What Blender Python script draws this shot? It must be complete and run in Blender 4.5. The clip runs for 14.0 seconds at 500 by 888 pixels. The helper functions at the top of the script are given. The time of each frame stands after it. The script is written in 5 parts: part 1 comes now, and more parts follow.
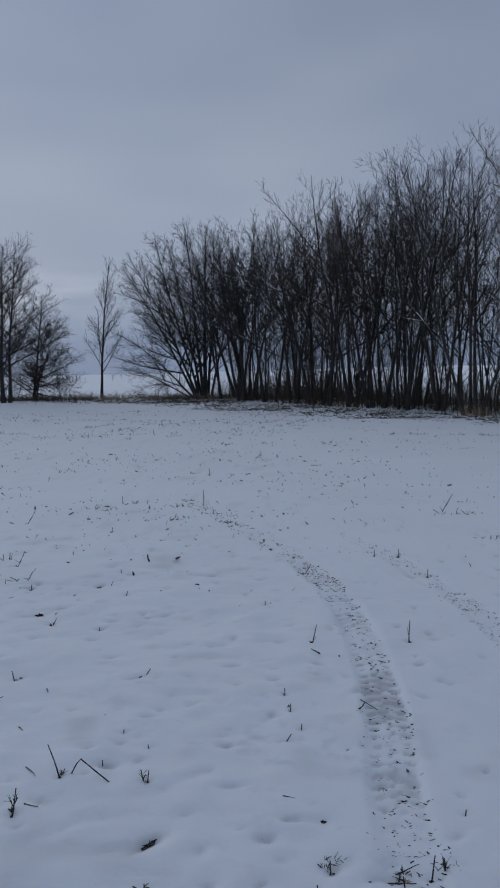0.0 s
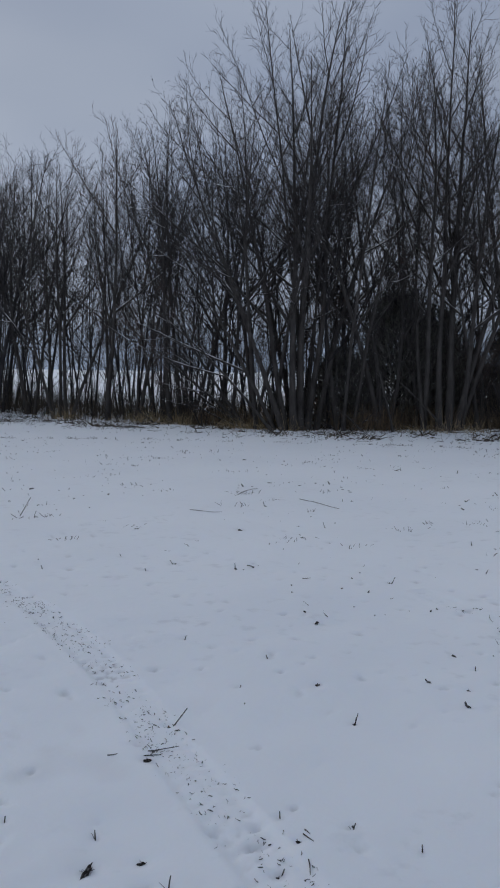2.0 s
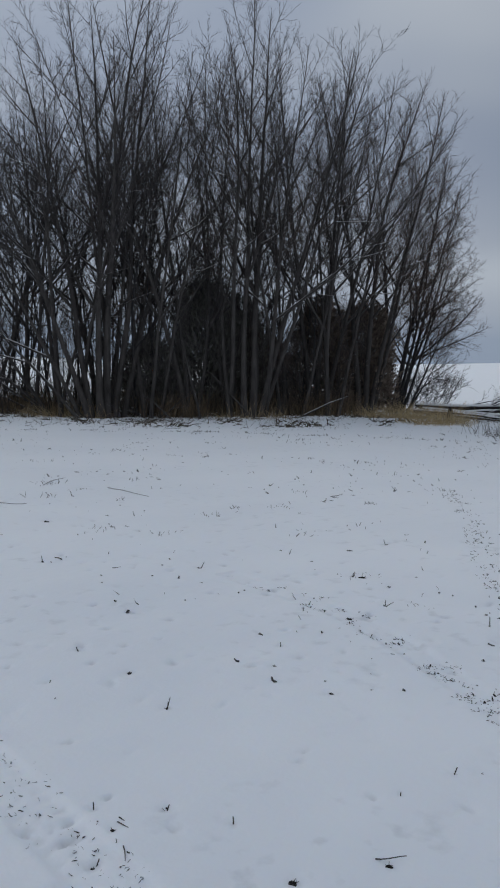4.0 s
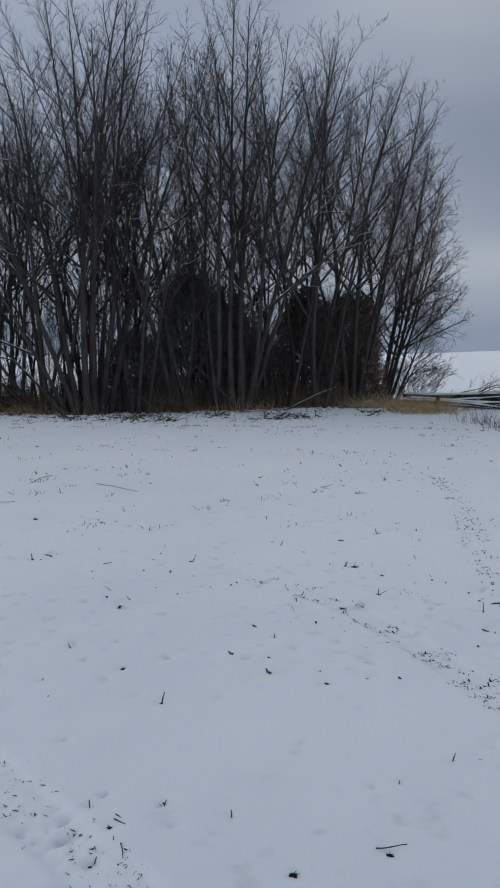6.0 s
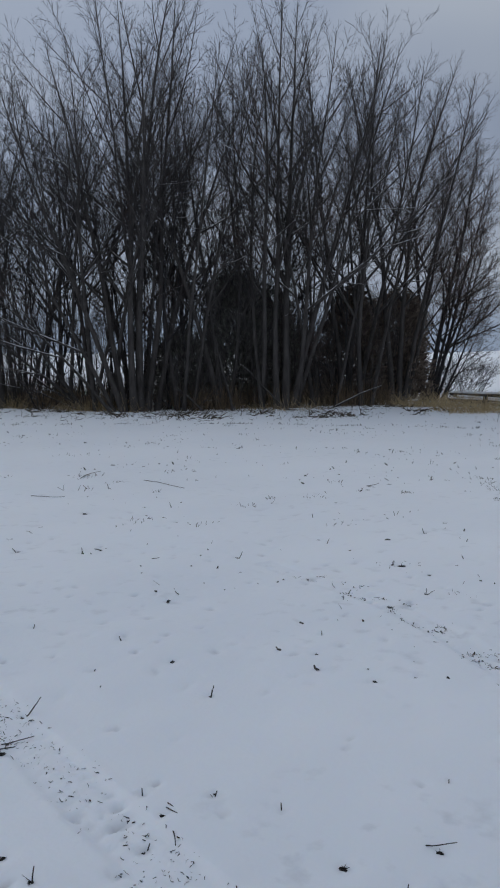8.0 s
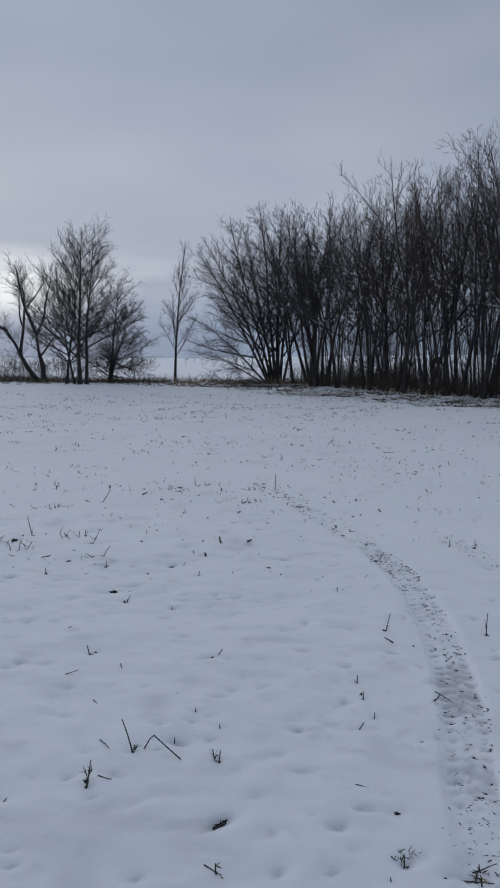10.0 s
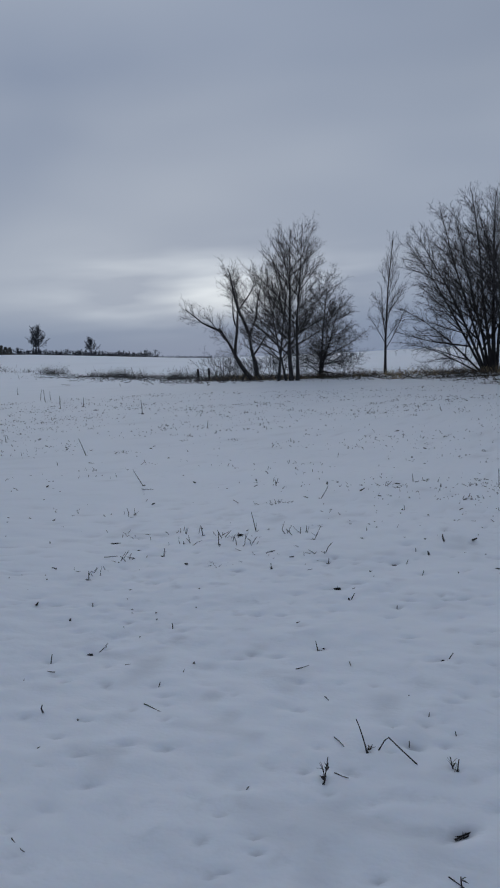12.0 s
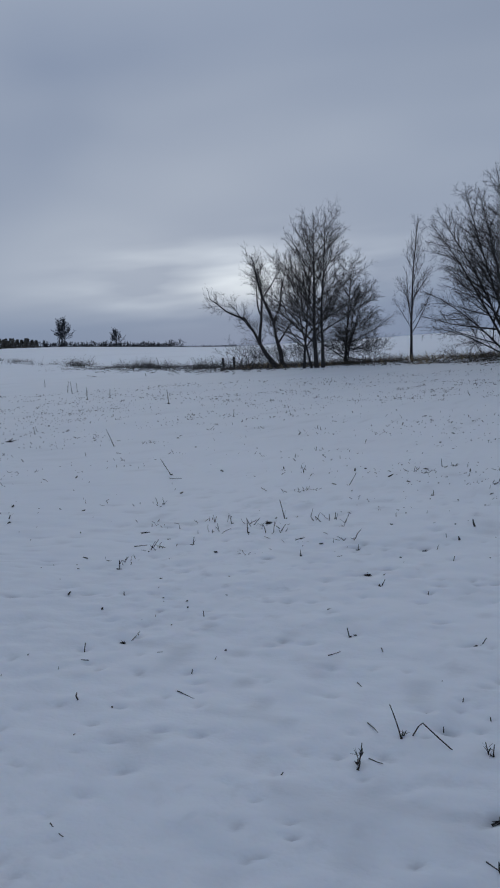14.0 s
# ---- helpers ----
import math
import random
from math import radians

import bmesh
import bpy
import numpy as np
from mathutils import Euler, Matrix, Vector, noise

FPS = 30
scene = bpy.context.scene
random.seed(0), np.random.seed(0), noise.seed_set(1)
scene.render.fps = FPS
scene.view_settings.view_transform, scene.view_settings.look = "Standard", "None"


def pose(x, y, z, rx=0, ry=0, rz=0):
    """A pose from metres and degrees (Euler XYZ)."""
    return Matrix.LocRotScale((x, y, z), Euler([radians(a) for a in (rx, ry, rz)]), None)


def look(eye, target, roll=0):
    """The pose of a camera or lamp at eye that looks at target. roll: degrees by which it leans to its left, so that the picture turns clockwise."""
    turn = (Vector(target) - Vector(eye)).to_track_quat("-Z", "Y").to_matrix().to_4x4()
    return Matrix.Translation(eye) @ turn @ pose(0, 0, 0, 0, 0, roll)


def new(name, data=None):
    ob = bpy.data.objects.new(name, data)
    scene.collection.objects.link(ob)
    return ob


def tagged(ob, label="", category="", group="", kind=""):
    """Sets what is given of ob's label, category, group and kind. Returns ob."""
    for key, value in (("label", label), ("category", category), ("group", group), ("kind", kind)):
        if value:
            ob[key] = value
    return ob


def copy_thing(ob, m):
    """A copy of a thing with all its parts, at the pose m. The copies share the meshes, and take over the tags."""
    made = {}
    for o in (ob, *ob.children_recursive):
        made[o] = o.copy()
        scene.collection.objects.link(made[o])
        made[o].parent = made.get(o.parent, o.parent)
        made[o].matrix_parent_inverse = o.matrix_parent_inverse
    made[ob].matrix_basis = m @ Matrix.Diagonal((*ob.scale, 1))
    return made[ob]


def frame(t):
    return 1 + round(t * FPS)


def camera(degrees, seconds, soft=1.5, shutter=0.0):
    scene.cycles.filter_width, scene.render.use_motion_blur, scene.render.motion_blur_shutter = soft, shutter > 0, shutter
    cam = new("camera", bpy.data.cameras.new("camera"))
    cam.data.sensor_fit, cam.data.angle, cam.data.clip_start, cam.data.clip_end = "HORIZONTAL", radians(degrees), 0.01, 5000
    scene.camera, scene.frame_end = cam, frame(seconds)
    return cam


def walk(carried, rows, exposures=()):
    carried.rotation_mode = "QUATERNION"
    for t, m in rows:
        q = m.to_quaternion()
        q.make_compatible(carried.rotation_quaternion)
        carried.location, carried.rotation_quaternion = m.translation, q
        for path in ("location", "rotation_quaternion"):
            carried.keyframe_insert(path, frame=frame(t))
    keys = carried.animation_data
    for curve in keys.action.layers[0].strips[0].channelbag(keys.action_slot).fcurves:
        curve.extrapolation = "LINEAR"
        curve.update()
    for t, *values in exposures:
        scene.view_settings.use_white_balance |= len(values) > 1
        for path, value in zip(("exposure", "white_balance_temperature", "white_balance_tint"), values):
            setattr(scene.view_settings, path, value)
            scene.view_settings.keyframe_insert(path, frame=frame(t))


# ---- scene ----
cam = camera(35.88, 14.0, soft=2.0)
ROWS = [(0, pose(-0.000, 0.000, 1.600, 84.39, 1.28, -0.00)),
        (0.5, pose(-0.010, 0.018, 1.594, 83.65, -0.17, -8.44)),
        (1, pose(0.047, 0.024, 1.587, 83.37, -0.31, -13.87)),
        (1.5, pose(0.144, 0.002, 1.586, 84.47, -0.21, -21.46)),
        (2, pose(0.210, -0.047, 1.588, 84.59, -0.96, -29.28)),
        (2.5, pose(0.241, -0.090, 1.590, 84.44, -1.09, -33.25)),
        (3, pose(0.221, -0.080, 1.594, 84.13, -0.91, -37.34)),
        (3.5, pose(0.202, -0.073, 1.601, 84.01, -1.44, -42.41)),
        (3.7, pose(0.193, -0.071, 1.600, 84.08, -1.75, -43.27)),
        (5.8, pose(0.210, -0.023, 1.583, 83.46, -0.73, -43.83)),
        (6, pose(0.218, -0.035, 1.577, 83.48, -0.36, -44.43)),
        (6.5, pose(0.234, -0.071, 1.573, 83.25, -0.03, -49.02)),
        (7, pose(0.242, -0.099, 1.580, 83.11, -0.20, -53.11)),
        (7.2, pose(0.234, -0.096, 1.579, 83.14, -0.32, -53.00)),
        (9.3, pose(0.034, 0.059, 1.578, 83.87, 1.02, -6.76)),
        (9.5, pose(0.012, 0.056, 1.576, 83.90, 1.07, -3.08)),
        (10, pose(-0.039, 0.044, 1.581, 83.38, 0.46, 5.32)),
        (10.5, pose(-0.074, 0.033, 1.594, 83.13, 0.25, 11.60)),
        (11, pose(-0.089, 0.039, 1.604, 83.15, 1.26, 14.23)),
        (11.5, pose(-0.105, 0.036, 1.606, 83.11, 2.10, 15.41)),
        (12, pose(-0.117, 0.038, 1.610, 83.42, 3.26, 20.60)),
        (12.5, pose(-0.118, 0.042, 1.605, 83.27, 3.76, 22.48)),
        (13, pose(-0.119, 0.045, 1.602, 83.01, 4.08, 22.45)),
        (13.5, pose(-0.120, 0.050, 1.603, 82.80, 4.44, 22.48)),
        (14, pose(-0.130, 0.041, 1.605, 82.67, 4.43, 22.42))]
walk(cam, ROWS, exposures=[(0, -0.24, 5950, 12), (0.5, 0.0, 6060, 13), (1.0, 0.1, 6150, 12), (1.5, 0.14, 6260, 11), (2.5, 0.18, 6480, 12), (3, 0.26, 6550, 11), (3.5, 0.29, 6640, 9), (5.8, 0.27, 6560, 10), (7.2, 0.25, 6500, 10),
                           (9.5, 0.18, 6370, 10), (10, 0.03, 6320, 11), (10.5, -0.15, 6270, 11), (11.5, -0.21, 6170, 11), (12.5, -0.22, 6040, 11), (14, -0.22, 5970, 11)])


# ---------------------------------------------------------------- sky and light
SUN_AZ, SUN_EL = -23.5, 5.0
world = bpy.data.worlds.new("overcast_sky")
scene.world = world
world.use_nodes = True
wn, wl = world.node_tree.nodes, world.node_tree.links
wn.clear()


def wnode(kind, **vals):
    n = wn.new(kind)
    for k, v in vals.items():
        n.inputs[k].default_value = v
    return n


def sky_nodes():
    out = wn.new("ShaderNodeOutputWorld")
    mix = wn.new("ShaderNodeMixShader")
    mix.inputs[0].default_value = 0.985
    clear = wn.new("ShaderNodeTexSky")
    clear.sky_type, clear.sun_disc = "NISHITA", False
    clear.sun_elevation, clear.sun_rotation = radians(12), radians(SUN_AZ)
    bg_clear = wnode("ShaderNodeBackground", Strength=0.05)
    bg_cloud = wnode("ShaderNodeBackground", Strength=1.0)
    wl.new(clear.outputs[0], bg_clear.inputs[0])
    co = wn.new("ShaderNodeTexCoord")
    sep = wn.new("ShaderNodeSeparateXYZ")
    wl.new(co.outputs["Generated"], sep.inputs[0])
    # cloud deck: broad soft masses, drawn out along the horizon
    mp = wn.new("ShaderNodeMapping")
    mp.inputs["Scale"].default_value = (1.3, 1.3, 3.2)
    mp.inputs["Location"].default_value = (0.35, 0.1, 0.3)
    wl.new(co.outputs["Generated"], mp.inputs[0])
    n1 = wnode("ShaderNodeTexNoise", Scale=1.5, Detail=2.5, Roughness=0.42, Distortion=0.2)
    wl.new(mp.outputs[0], n1.inputs[0])
    ramp = wn.new("ShaderNodeValToRGB")
    e = ramp.color_ramp.elements
    e[0].position, e[0].color = 0.3, (0.25, 0.295, 0.38, 1)
    e[1].position, e[1].color = 0.7, (0.395, 0.432, 0.486, 1)
    wl.new(n1.outputs[0], ramp.inputs[0])
    # thicker haze along the horizon
    hz = wn.new("ShaderNodeValToRGB")
    h = hz.color_ramp.elements
    h[0].position, h[0].color = 0.0, (1, 1, 1, 1)
    h[1].position, h[1].color = 0.11, (0, 0, 0, 1)
    h.new(0.035).color = (0.9, 0.9, 0.9, 1)
    h.new(0.07).color = (0.2, 0.2, 0.2, 1)
    wl.new(sep.outputs[2], hz.inputs[0])
    mixc = wn.new("ShaderNodeMix")
    mixc.data_type = "RGBA"
    mixc.inputs[7].default_value = (0.20, 0.258, 0.355, 1)
    fac = wn.new("ShaderNodeMath")
    fac.operation = "MULTIPLY"
    fac.inputs[1].default_value = 0.85
    wl.new(hz.outputs[0], fac.inputs[0])
    wl.new(fac.outputs[0], mixc.inputs[0])
    wl.new(ramp.outputs[0], mixc.inputs[6])
    # brighter cloud where the low sun stands behind it, broken into streaks
    d = Vector((math.sin(radians(SUN_AZ)), math.cos(radians(SUN_AZ)), math.tan(radians(SUN_EL)))).normalized()
    dist = wn.new("ShaderNodeVectorMath")
    dist.operation = "SUBTRACT"
    dist.inputs[1].default_value = d
    wl.new(co.outputs["Generated"], dist.inputs[0])
    sq = wn.new("ShaderNodeVectorMath")
    sq.operation = "MULTIPLY"
    sq.inputs[1].default_value = (3.0, 3.0, 13.0)
    wl.new(dist.outputs[0], sq.inputs[0])
    ln = wn.new("ShaderNodeVectorMath")
    ln.operation = "LENGTH"
    wl.new(sq.outputs[0], ln.inputs[0])
    glow = wn.new("ShaderNodeValToRGB")
    g = glow.color_ramp.elements
    g[0].position, g[0].color = 0.0, (1, 1, 1, 1)
    g[1].position, g[1].color = 1.0, (0, 0, 0, 1)
    glow.color_ramp.interpolation = "EASE"
    wl.new(ln.outputs["Value"], glow.inputs[0])
    mp2 = wn.new("ShaderNodeMapping")
    mp2.inputs["Scale"].default_value = (3.0, 3.0, 17.0)
    wl.new(co.outputs["Generated"], mp2.inputs[0])
    n2 = wnode("ShaderNodeTexNoise", Scale=2.2, Detail=2.5, Roughness=0.45)
    wl.new(mp2.outputs[0], n2.inputs[0])
    r2 = wn.new("ShaderNodeValToRGB")
    r2.color_ramp.elements[0].position, r2.color_ramp.elements[1].position = 0.38, 0.72
    wl.new(n2.outputs[0], r2.inputs[0])
    m2 = wn.new("ShaderNodeMath")
    m2.operation = "MULTIPLY"
    wl.new(glow.outputs[0], m2.inputs[0])
    wl.new(r2.outputs[0], m2.inputs[1])
    add = wn.new("ShaderNodeMix")
    add.data_type, add.blend_type = "RGBA", "ADD"
    add.inputs[7].default_value = (0.33, 0.325, 0.275, 1)
    wl.new(m2.outputs[0], add.inputs[0])
    wl.new(mixc.outputs[2], add.inputs[6])
    # the thinnest cloud before the sun, a light bank low in the east, and two heavier masses higher up
    deck = add.outputs[2]
    for az, el, squash, how, tint in ((-21.7, 4.2, (9.0, 9.0, 26.0), "ADD", (0.22, 0.21, 0.165, 1)), (66, 6.6, (2.4, 2.4, 22.0), "ADD", (0.07, 0.073, 0.066, 1)), (8, 25, (2.2, 2.2, 3.6), "MULTIPLY", (0.75, 0.77, 0.81, 1)), (70, 15, (2.4, 2.4, 4.6), "MULTIPLY", (0.78, 0.81, 0.86, 1))):
        at = Vector((math.sin(radians(az)), math.cos(radians(az)), math.tan(radians(el)))).normalized()
        off = wn.new("ShaderNodeVectorMath")
        off.operation = "SUBTRACT"
        off.inputs[1].default_value = at
        wl.new(co.outputs["Generated"], off.inputs[0])
        wide = wn.new("ShaderNodeVectorMath")
        wide.operation = "MULTIPLY"
        wide.inputs[1].default_value = squash
        wl.new(off.outputs[0], wide.inputs[0])
        far = wn.new("ShaderNodeVectorMath")
        far.operation = "LENGTH"
        wl.new(wide.outputs[0], far.inputs[0])
        fade = wn.new("ShaderNodeValToRGB")
        fade.color_ramp.interpolation = "EASE"
        f = fade.color_ramp.elements
        f[0].color, f[1].color = (1, 1, 1, 1), (0, 0, 0, 1)
        wl.new(far.outputs["Value"], fade.inputs[0])
        bank = wn.new("ShaderNodeMix")
        bank.data_type, bank.blend_type = "RGBA", how
        bank.inputs[7].default_value = tint
        wl.new(fade.outputs[0], bank.inputs[0])
        wl.new(deck, bank.inputs[6])
        deck = bank.outputs[2]
    # an overcast sky is brightest overhead
    zen = wn.new("ShaderNodeMapRange")
    zen.inputs["From Min"].default_value, zen.inputs["From Max"].default_value = 0.30, 1.0
    zen.inputs["To Min"].default_value, zen.inputs["To Max"].default_value = 0.95, 1.2
    wl.new(sep.outputs[2], zen.inputs[0])
    # and lighter on the side of the hidden sun
    dot = wn.new("ShaderNodeVectorMath")
    dot.operation = "DOT_PRODUCT"
    dot.inputs[1].default_value = (math.sin(radians(SUN_AZ)), math.cos(radians(SUN_AZ)), 0)
    wl.new(co.outputs["Generated"], dot.inputs[0])
    toward = wn.new("ShaderNodeMapRange")
    toward.inputs["From Min"].default_value, toward.inputs["From Max"].default_value = -0.1, 1.0
    toward.inputs["To Min"].default_value, toward.inputs["To Max"].default_value = 0.86, 1.2
    wl.new(dot.outputs["Value"], toward.inputs[0])
    both = wn.new("ShaderNodeMath")
    both.operation = "MULTIPLY"
    wl.new(zen.outputs[0], both.inputs[0])
    wl.new(toward.outputs[0], both.inputs[1])
    wl.new(both.outputs[0], bg_cloud.inputs[1])
    wl.new(deck, bg_cloud.inputs[0])
    wl.new(bg_clear.outputs[0], mix.inputs[1])
    wl.new(bg_cloud.outputs[0], mix.inputs[2])
    wl.new(mix.outputs[0], out.inputs[0])


sky_nodes()
sun = new("sun", bpy.data.lights.new("sun", "SUN"))
sun.data.energy, sun.data.angle, sun.data.color = 0.5, radians(30), (1.0, 0.95, 0.88)
sun.matrix_world = look((0, 0, 0), (-math.sin(radians(SUN_AZ)), -math.cos(radians(SUN_AZ)), -math.tan(radians(12))))


# ---------------------------------------------------------------- materials
def material(name, rough=0.8, metal=0.0):
    m = bpy.data.materials.new(name)
    m.use_nodes = True
    b = m.node_tree.nodes["Principled BSDF"]
    b.inputs["Roughness"].default_value, b.inputs["Metallic"].default_value = rough, metal
    b.inputs["Specular IOR Level"].default_value = 0.25
    return m, m.node_tree.nodes, m.node_tree.links, b


def noise_ramp(nd, lk, scale, stops, detail=4.0, space="Object", stretch=(1, 1, 1)):
    co = nd.new("ShaderNodeTexCoord")
    mp = nd.new("ShaderNodeMapping")
    mp.inputs["Scale"].default_value = stretch
    lk.new(co.outputs[space], mp.inputs[0])
    n = nd.new("ShaderNodeTexNoise")
    n.inputs["Scale"].default_value, n.inputs["Detail"].default_value = scale, detail
    lk.new(mp.outputs[0], n.inputs[0])
    r = nd.new("ShaderNodeValToRGB")
    el = r.color_ramp.elements
    el[0].position, el[0].color = stops[0][0], (*stops[0][1], 1)
    el[1].position, el[1].color = stops[-1][0], (*stops[-1][1], 1)
    for p, c in stops[1:-1]:
        el.new(p).color = (*c, 1)
    lk.new(n.outputs[0], r.inputs[0])
    return n, r


def bump(nd, lk, bsdf, src, strength, distance):
    b = nd.new("ShaderNodeBump")
    b.inputs["Strength"].default_value, b.inputs["Distance"].default_value = strength, distance
    lk.new(src, b.inputs["Height"])
    lk.new(b.outputs[0], bsdf.inputs["Normal"])
    return b


def snow_material():
    m, nd, lk, b = material("snow", 0.75)
    b.inputs["Specular IOR Level"].default_value = 0.2
    n, r = noise_ramp(nd, lk, 0.35, [(0.3, (0.785, 0.818, 0.866)), (0.7, (0.858, 0.882, 0.92))])
    # thin places where the soil greys the snow
    d, dr = noise_ramp(nd, lk, 6.5, [(0.58, (0, 0, 0)), (0.78, (1, 1, 1))], 5.0)
    e, er = noise_ramp(nd, lk, 0.5, [(0.41, (0, 0, 0)), (0.63, (1, 1, 1))], 2.0)
    mm = nd.new("ShaderNodeMath")
    mm.operation = "MULTIPLY"
    lk.new(dr.outputs[0], mm.inputs[0])
    lk.new(er.outputs[0], mm.inputs[1])
    mc = nd.new("ShaderNodeMix")
    mc.data_type = "RGBA"
    mc.inputs[7].default_value = (0.58, 0.60, 0.64, 1)
    lk.new(mm.outputs[0], mc.inputs[0])
    lk.new(r.outputs[0], mc.inputs[6])
    # grey mixed in by hollow depth, by tread wear and in patches
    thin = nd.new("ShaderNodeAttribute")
    thin.attribute_name = "grey_snow"
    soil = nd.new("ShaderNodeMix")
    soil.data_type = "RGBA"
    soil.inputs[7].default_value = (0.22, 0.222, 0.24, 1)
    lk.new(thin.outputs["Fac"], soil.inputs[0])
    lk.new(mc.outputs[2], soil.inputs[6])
    lk.new(soil.outputs[2], b.inputs["Base Color"])
    b.inputs["Sheen Weight"].default_value = 1.0
    b.inputs["Sheen Roughness"].default_value = 0.4
    b.inputs["Sheen Tint"].default_value = (0.93, 0.965, 1.0, 1)
    b.inputs["Subsurface Weight"].default_value = 0.15
    b.inputs["Subsurface Radius"].default_value = (0.02, 0.03, 0.04)
    b.inputs["Subsurface Scale"].default_value = 0.3
    f, _ = noise_ramp(nd, lk, 55.0, [(0, (0, 0, 0)), (1, (1, 1, 1))], 6.0)
    c, _ = noise_ramp(nd, lk, 7.0, [(0, (0, 0, 0)), (1, (1, 1, 1))], 3.0, stretch=(1, 1.6, 1))
    mx = nd.new("ShaderNodeMath")
    mx.operation = "MULTIPLY_ADD"
    mx.inputs[1].default_value = 0.25
    lk.new(f.outputs[0], mx.inputs[0])
    lk.new(c.outputs[0], mx.inputs[2])
    bump(nd, lk, b, mx.outputs[0], 0.18, 0.03)
    return m


def snowed(nd, lk, base_out, bsdf, low, high, scale):
    """Snow caught on faces that look upwards, in patches."""
    geo = nd.new("ShaderNodeNewGeometry")
    sep = nd.new("ShaderNodeSeparateXYZ")
    lk.new(geo.outputs["Normal"], sep.inputs[0])
    n, r = noise_ramp(nd, lk, scale, [(0.40, (-0.5, -0.5, -0.5)), (0.64, (0.35, 0.35, 0.35))], 3.0)
    ad = nd.new("ShaderNodeMath")
    lk.new(sep.outputs[2], ad.inputs[0])
    lk.new(r.outputs[0], ad.inputs[1])
    mr = nd.new("ShaderNodeMapRange")
    mr.inputs["From Min"].default_value, mr.inputs["From Max"].default_value = low, high
    lk.new(ad.outputs[0], mr.inputs[0])
    mx = nd.new("ShaderNodeMix")
    mx.data_type = "RGBA"
    mx.inputs[7].default_value = (0.83, 0.84, 0.86, 1)
    lk.new(mr.outputs[0], mx.inputs[0])
    lk.new(base_out, mx.inputs[6])
    lk.new(mx.outputs[2], bsdf.inputs["Base Color"])


def bark_material(name, dark, light, snow=None):
    m, nd, lk, b = material(name, 0.9)
    n, r = noise_ramp(nd, lk, 6.0, [(0.3, dark), (0.75, light)], 6.0, stretch=(1, 1, 0.25))
    if snow:
        snowed(nd, lk, r.outputs[0], b, snow[0], snow[1], 0.9)
    else:
        lk.new(r.outputs[0], b.inputs["Base Color"])
    f, _ = noise_ramp(nd, lk, 30.0, [(0, (0, 0, 0)), (1, (1, 1, 1))], 5.0, stretch=(1, 1, 0.2))
    bump(nd, lk, b, f.outputs[0], 0.6, 0.02)
    return m


def plain_material(name, dark, light, scale=20.0, rough=0.85, per_piece=0.0):
    m, nd, lk, b = material(name, rough)
    n, r = noise_ramp(nd, lk, scale, [(0.3, dark), (0.7, light)])
    src = r.outputs[0]
    if per_piece:
        geo = nd.new("ShaderNodeNewGeometry")
        hsv = nd.new("ShaderNodeHueSaturation")
        mr = nd.new("ShaderNodeMapRange")
        mr.inputs["To Min"].default_value, mr.inputs["To Max"].default_value = 1 - per_piece, 1 + per_piece
        lk.new(geo.outputs["Random Per Island"], mr.inputs[0])
        lk.new(mr.outputs[0], hsv.inputs["Value"])
        lk.new(src, hsv.inputs["Color"])
        src = hsv.outputs[0]
    lk.new(src, b.inputs["Base Color"])
    return m


SNOW = snow_material()
BARK = bark_material("bark_grey_brown", (0.026, 0.025, 0.027), (0.066, 0.062, 0.063), (1.05, 1.3))
BARK_SNOWY = bark_material("bark_snow_dusted", (0.040, 0.036, 0.034), (0.098, 0.089, 0.083), (0.83, 1.07))
TWIG = plain_material("twig_bark", (0.040, 0.037, 0.038), (0.09, 0.082, 0.082), 2.0)
TWIG_RED = plain_material("twig_bark_reddish", (0.056, 0.039, 0.034), (0.112, 0.079, 0.066), 2.0)
FALLEN = bark_material("fallen_bark_under_snow", (0.020, 0.019, 0.019), (0.055, 0.051, 0.048), (0.38, 0.58))
CEDAR = plain_material("cedar_foliage", (0.115, 0.110, 0.098), (0.205, 0.198, 0.178), 3.0, 0.8, 0.4)
BRONZE = plain_material("bronzed_shrub_leaves", (0.125, 0.100, 0.082), (0.23, 0.182, 0.148), 3.0, 0.85, 0.4)
STRAW = plain_material("dead_grass", (0.26, 0.19, 0.11), (0.5, 0.4, 0.25), 6.0, 0.8, 0.35)
BROWN_GRASS = plain_material("brown_undergrowth", (0.055, 0.046, 0.036), (0.13, 0.105, 0.078), 5.0, 0.85, 0.4)
GREY_WEED = plain_material("bleached_weed_stems", (0.06, 0.056, 0.05), (0.18, 0.165, 0.14), 9.0, 0.85, 0.35)
RUSSET = plain_material("russet_grass", (0.13, 0.095, 0.062), (0.29, 0.21, 0.135), 5.0, 0.85, 0.4)
GOLD = plain_material("golden_dead_grass", (0.34, 0.25, 0.13), (0.6, 0.47, 0.28), 6.0, 0.8, 0.35)
WEED = plain_material("weed_stems", (0.045, 0.043, 0.041), (0.125, 0.116, 0.107), 12.0, 0.85, 0.3)
STALK = plain_material("wet_crop_stalk", (0.016, 0.0148, 0.0142), (0.05, 0.045, 0.041), 25.0, 0.6, 0.4)
GREEN = plain_material("green_grass_blades", (0.022, 0.028, 0.015), (0.075, 0.085, 0.045), 10.0, 0.7, 0.3)
STUBBLE = plain_material("grey_stubble", (0.026, 0.025, 0.025), (0.11, 0.107, 0.104), 12.0, 0.8, 0.5)
CLOD = bark_material("snowy_soil_clod", (0.008, 0.0075, 0.007), (0.026, 0.023, 0.021), (1.1, 1.35))
